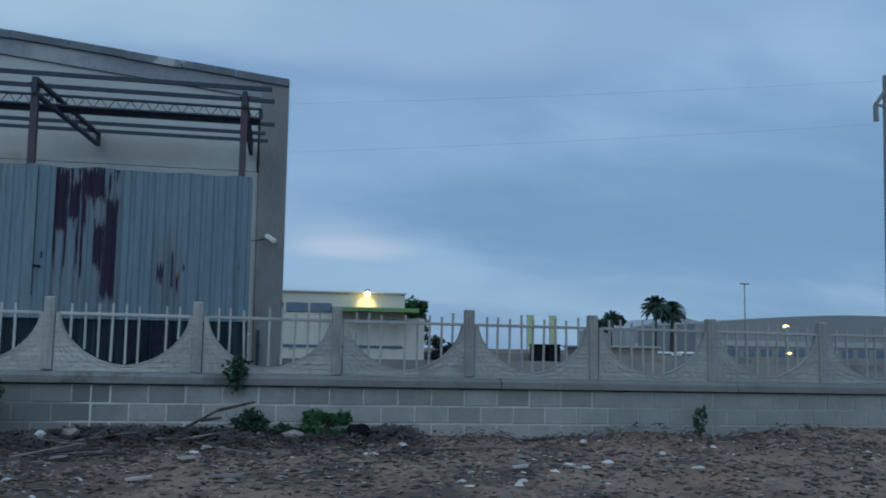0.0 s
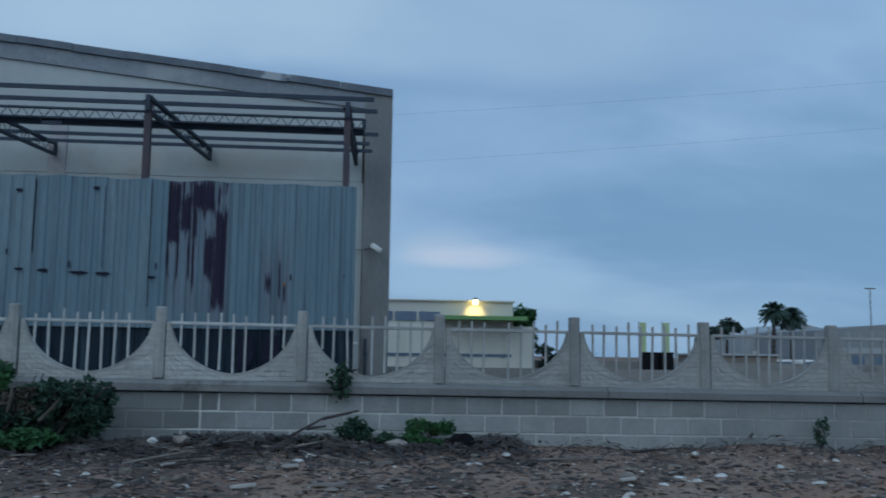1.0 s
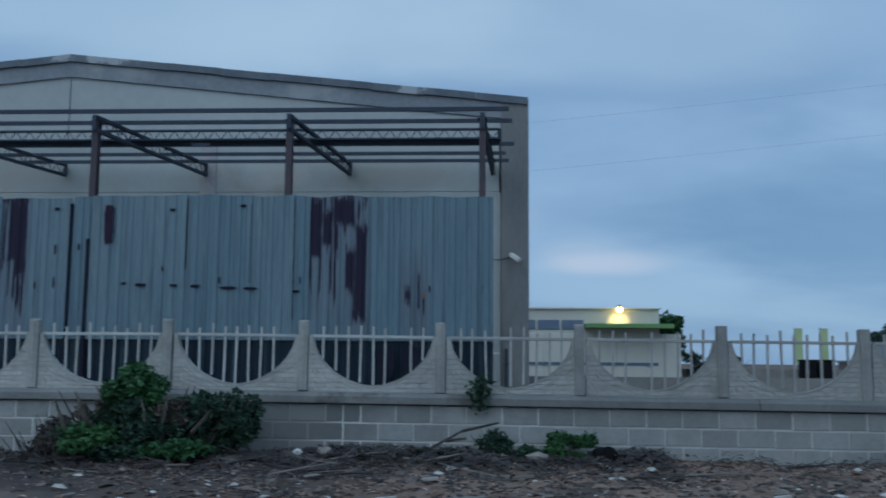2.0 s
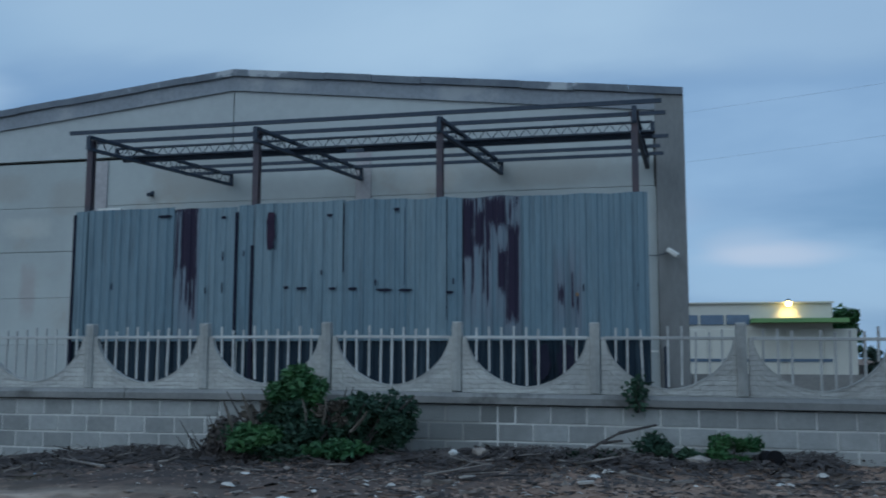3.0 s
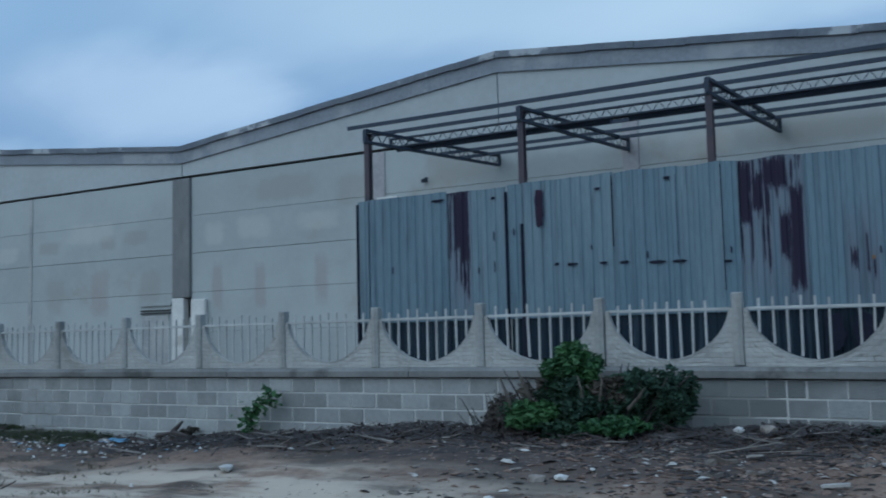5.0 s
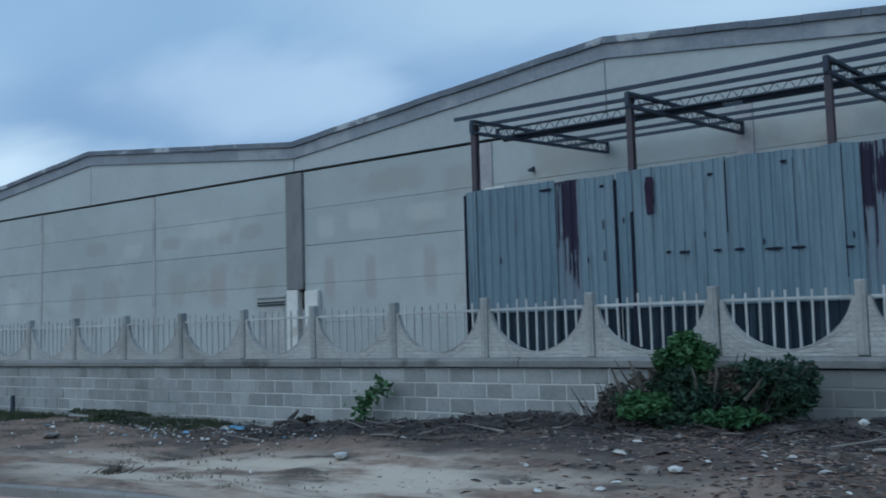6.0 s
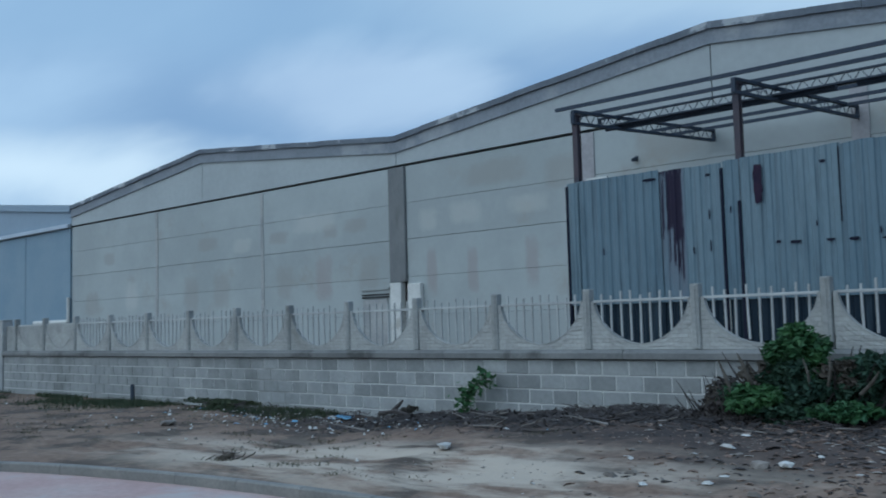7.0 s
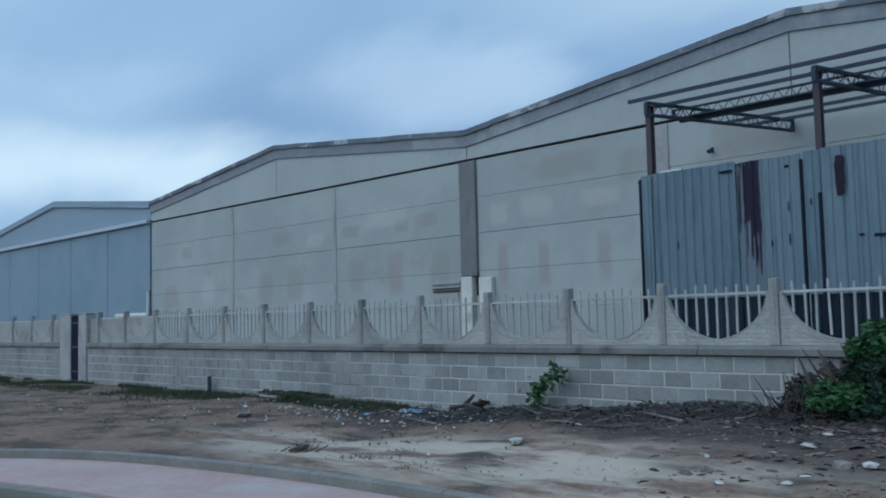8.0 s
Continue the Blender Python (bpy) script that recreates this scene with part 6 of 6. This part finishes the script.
def litter_bank():
    """Matted twigs and leaves heaped along the foot of the wall."""
    rng = random.Random(85)
    verts, faces = [], []
    for i in range(11000):
        x = rng.uniform(-4.0, 10.0) if rng.random() < 0.82 else rng.uniform(-8, 16)
        hump = 0.35 + 0.65 * max(0.0, noise.noise(Vector((x * 0.8, 9.1, 0))) + 0.4)
        y = -0.15 - abs(rng.gauss(0, 0.85))
        if y < -3.2:
            continue
        z = ground_z(x, y) + rng.random() * 0.15 * hump * (1 - sstep(-y, 0.6, 2.0)) + 0.01
        s = rng.uniform(0.02, 0.085)
        a = rng.gauss(0, 1.1)
        u = Vector((math.cos(a), math.sin(a), rng.gauss(0, 0.28))) * s
        v = u.cross(Vector((0, 0, 1))).normalized() * rng.uniform(0.006, 0.026)
        h = Vector((0, 0, rng.uniform(0.004, 0.014)))
        c = Vector((x, y, z))
        k = len(verts)
        verts += [c - u - v, c + u - v * 0.5, c + u + v * 0.5, c - u + v, c + h]
        faces += [(k, k + 1, k + 4), (k + 1, k + 2, k + 4), (k + 2, k + 3, k + 4), (k + 3, k, k + 4)]
    for i in range(130):
        x, y = rng.uniform(-3.0, 9.0), -0.35 - abs(rng.gauss(0, 0.5))
        r = rng.uniform(0.05, 0.16)
        c = Vector((x, y, ground_z(x, y)))
        k = len(verts)
        m = 7
        for ring, (rr, hh) in enumerate(((1.0, -0.02), (0.62, 0.35), (0.2, 0.5))):
            for j in range(m):
                t = 2 * math.pi * j / m
                w = rng.uniform(0.75, 1.25)
                verts.append(c + Vector((math.cos(t) * r * rr * w * 1.4, math.sin(t) * r * rr * w * 0.8, hh * r * w)))
        for ring in range(2):
            for j in range(m):
                a, b = k + ring * m + j, k + ring * m + (j + 1) % m
                faces.append((a, b, b + m, a + m))
        faces.append(tuple(k + 2 * m + j for j in range(m)))
    tagged(raw("twig_litter", verts, faces, M_TWIG), "matted dark twigs and leaves along the wall foot", "litter", kind="stuff")


litter_bank()


def dead_branches():
    rng = random.Random(91)
    for i in range(110):
        x = rng.uniform(-2.0, 7.6) if i < 84 else rng.uniform(-6, 14)
        y = -0.45 - rng.random() ** 1.6 * 1.9
        a = rng.gauss(0, 0.35) + (math.pi if rng.random() < 0.5 else 0)
        ln = rng.uniform(0.25, 0.85)
        r = rng.uniform(0.006, 0.021)
        bm = bmesh.new()
        n = 4
        p = Vector((x, y, ground_z(x, y) + r + 0.02))
        tilt = rng.uniform(-0.02, 0.22)
        for k in range(n):
            a += rng.gauss(0, 0.38)
            q = p + Vector((math.cos(a), math.sin(a) * 0.7, 0)) * ln / n
            q.z = max(ground_z(q.x, q.y) + r, p.z + tilt * ln / n)
            if q.y > -0.2:
                q.y = -0.2
            rod(bm, p, q, r * (1 - 0.18 * k), r * (1 - 0.18 * (k + 1)), 5)
            if k in (1, 2) and rng.random() < 0.7:
                e = p + Vector((math.cos(a + 0.7), math.sin(a + 0.7) * 0.6, rng.uniform(0.05, 0.5))) * ln * 0.3
                if e.y < -0.18:
                    rod(bm, p, e, r * 0.5, r * 0.2, 4, False)
            p = q
        pale = i % 3 == 0
        tagged(part("dead_branch", bm, M_DEADW if pale else M_TWIG), "bleached dead branch lying on the rubbish bank" if pale else "dark grey-brown dead branch lying on the rubbish bank", "branch", "dead branches on the bank")


dead_branches()
bm = bmesh.new()
rod(bm, (-12.9, -0.25, -0.05), (-12.9, -0.25, 0.38), 0.055, 0.05, 6)
tagged(part("stub_post", bm, M_STEEL), "short dark stub post against the wall", "post")
bm = bmesh.new()
for a, b in (((-4.0, -0.6, 0.10), (-3.7, -0.55, 0.16)), ((-3.7, -0.55, 0.16), (-3.52, -0.5, 0.34)), ((-3.7, -0.55, 0.16), (-3.3, -0.6, 0.12))):
    rod(bm, a, b, 0.05, 0.02, 6)
tagged(part("stump", bm, M_TWIG), "dark forked root lying by the wall", "stump")

# ---------------------------------------------------------------- blocks of the boundary wall, last


def block_mesh(w, h):
    bm = abox(-w / 2, w / 2, -0.03, 0.03, -h / 2, h / 2, bev=0.006)
    me = bpy.data.meshes.new("block")
    bm.to_mesh(me)
    bm.free()
    me.materials.append(M_BLOCK)
    return me


def build_block_wall():
    root = thing("boundary_wall", (0, 0, 0), "weathered grey concrete block wall with pale mortar joints and coping", "wall", kind="structure")
    for x0, x1 in ((-61, -22.46), (-20.46, 25.3)):
        crest = [(x1, fall(x1)), (4.0, 0.0), (x0, 0.0)] if x1 > 4 else [(x1, 0.0), (x0, 0.0)]
        bed = prism(bmesh.new(), [(x0, -0.4), (x1, -0.4)] + [(x, WALL_TOP + d) for x, d in crest], -0.095, 0.10)
        part("mortar", bed, M_MORTAR, root, "pale mortar bed")
        # dark recessed strip added as the shadow line of the coping overhang
        slot = prism(bmesh.new(), [(x, WALL_TOP + d) for x, d in crest[::-1]] + [(x, 1.052 + d) for x, d in crest], -0.05, 0.08)
        part("bed_joint", slot, M_GAP, root, "dark recessed strip painted as shade under the coping")
        build_coping(root, x0, x1)
    pitch = 0.455
    full = block_mesh(pitch - 0.022, ROW - 0.022)
    half = block_mesh(pitch / 2 - 0.022, ROW - 0.022)
    rng = random.Random(101)
    verts, faces = [], []

    def far_block(xc, zc, w):
        k = len(verts)
        h = (ROW - 0.022) / 2
        a = w / 2
        for y in (-0.106, -0.09):
            verts.extend([(xc - a, y, zc - h), (xc + a, y, zc - h), (xc + a, y, zc + h), (xc - a, y, zc + h)])
        faces.extend([(k, k + 1, k + 2, k + 3), (k, k + 4, k + 5, k + 1), (k + 1, k + 5, k + 6, k + 2), (k + 2, k + 6, k + 7, k + 3), (k + 3, k + 7, k + 4, k)])

    for row in range(6):
        zr = 1.032 - ROW * (row + 0.5)
        off = 5.27 if row % 2 == 0 else 5.50
        for lo, hi in ((-20.85, 25.2), (-60.9, -22.0)):
            i0 = math.ceil((lo - off) / pitch)
            x = off + i0 * pitch
            while x + pitch < hi:
                xc = x + pitch / 2
                zc = zr + fall(xc)
                if row < 5 and -11.2 < xc < 12.9:
                    if 5.7 < xc < 6.2 and row % 2 == 0:
                        for q in (-1, 1):
                            ob = under(new("block", half), root)
                            ob.matrix_basis = Matrix.Translation((xc + q * pitch / 4, -0.073 + rng.uniform(-0.003, 0.003), zc))
                    else:
                        ob = under(new("block", full), root)
                        ob.matrix_basis = Matrix.Translation((xc + rng.uniform(-0.004, 0.004), -0.073 + rng.uniform(-0.004, 0.003), zc + rng.uniform(-0.003, 0.003))) @ Matrix.Rotation(rng.uniform(-0.006, 0.006), 4, "Y")
                else:
                    far_block(xc, zc, pitch - 0.022)
                x += pitch
    ob = raw("far_blocks", verts, faces, M_BLOCK, root)
    tagged(ob, kind="stuff")


build_block_wall()
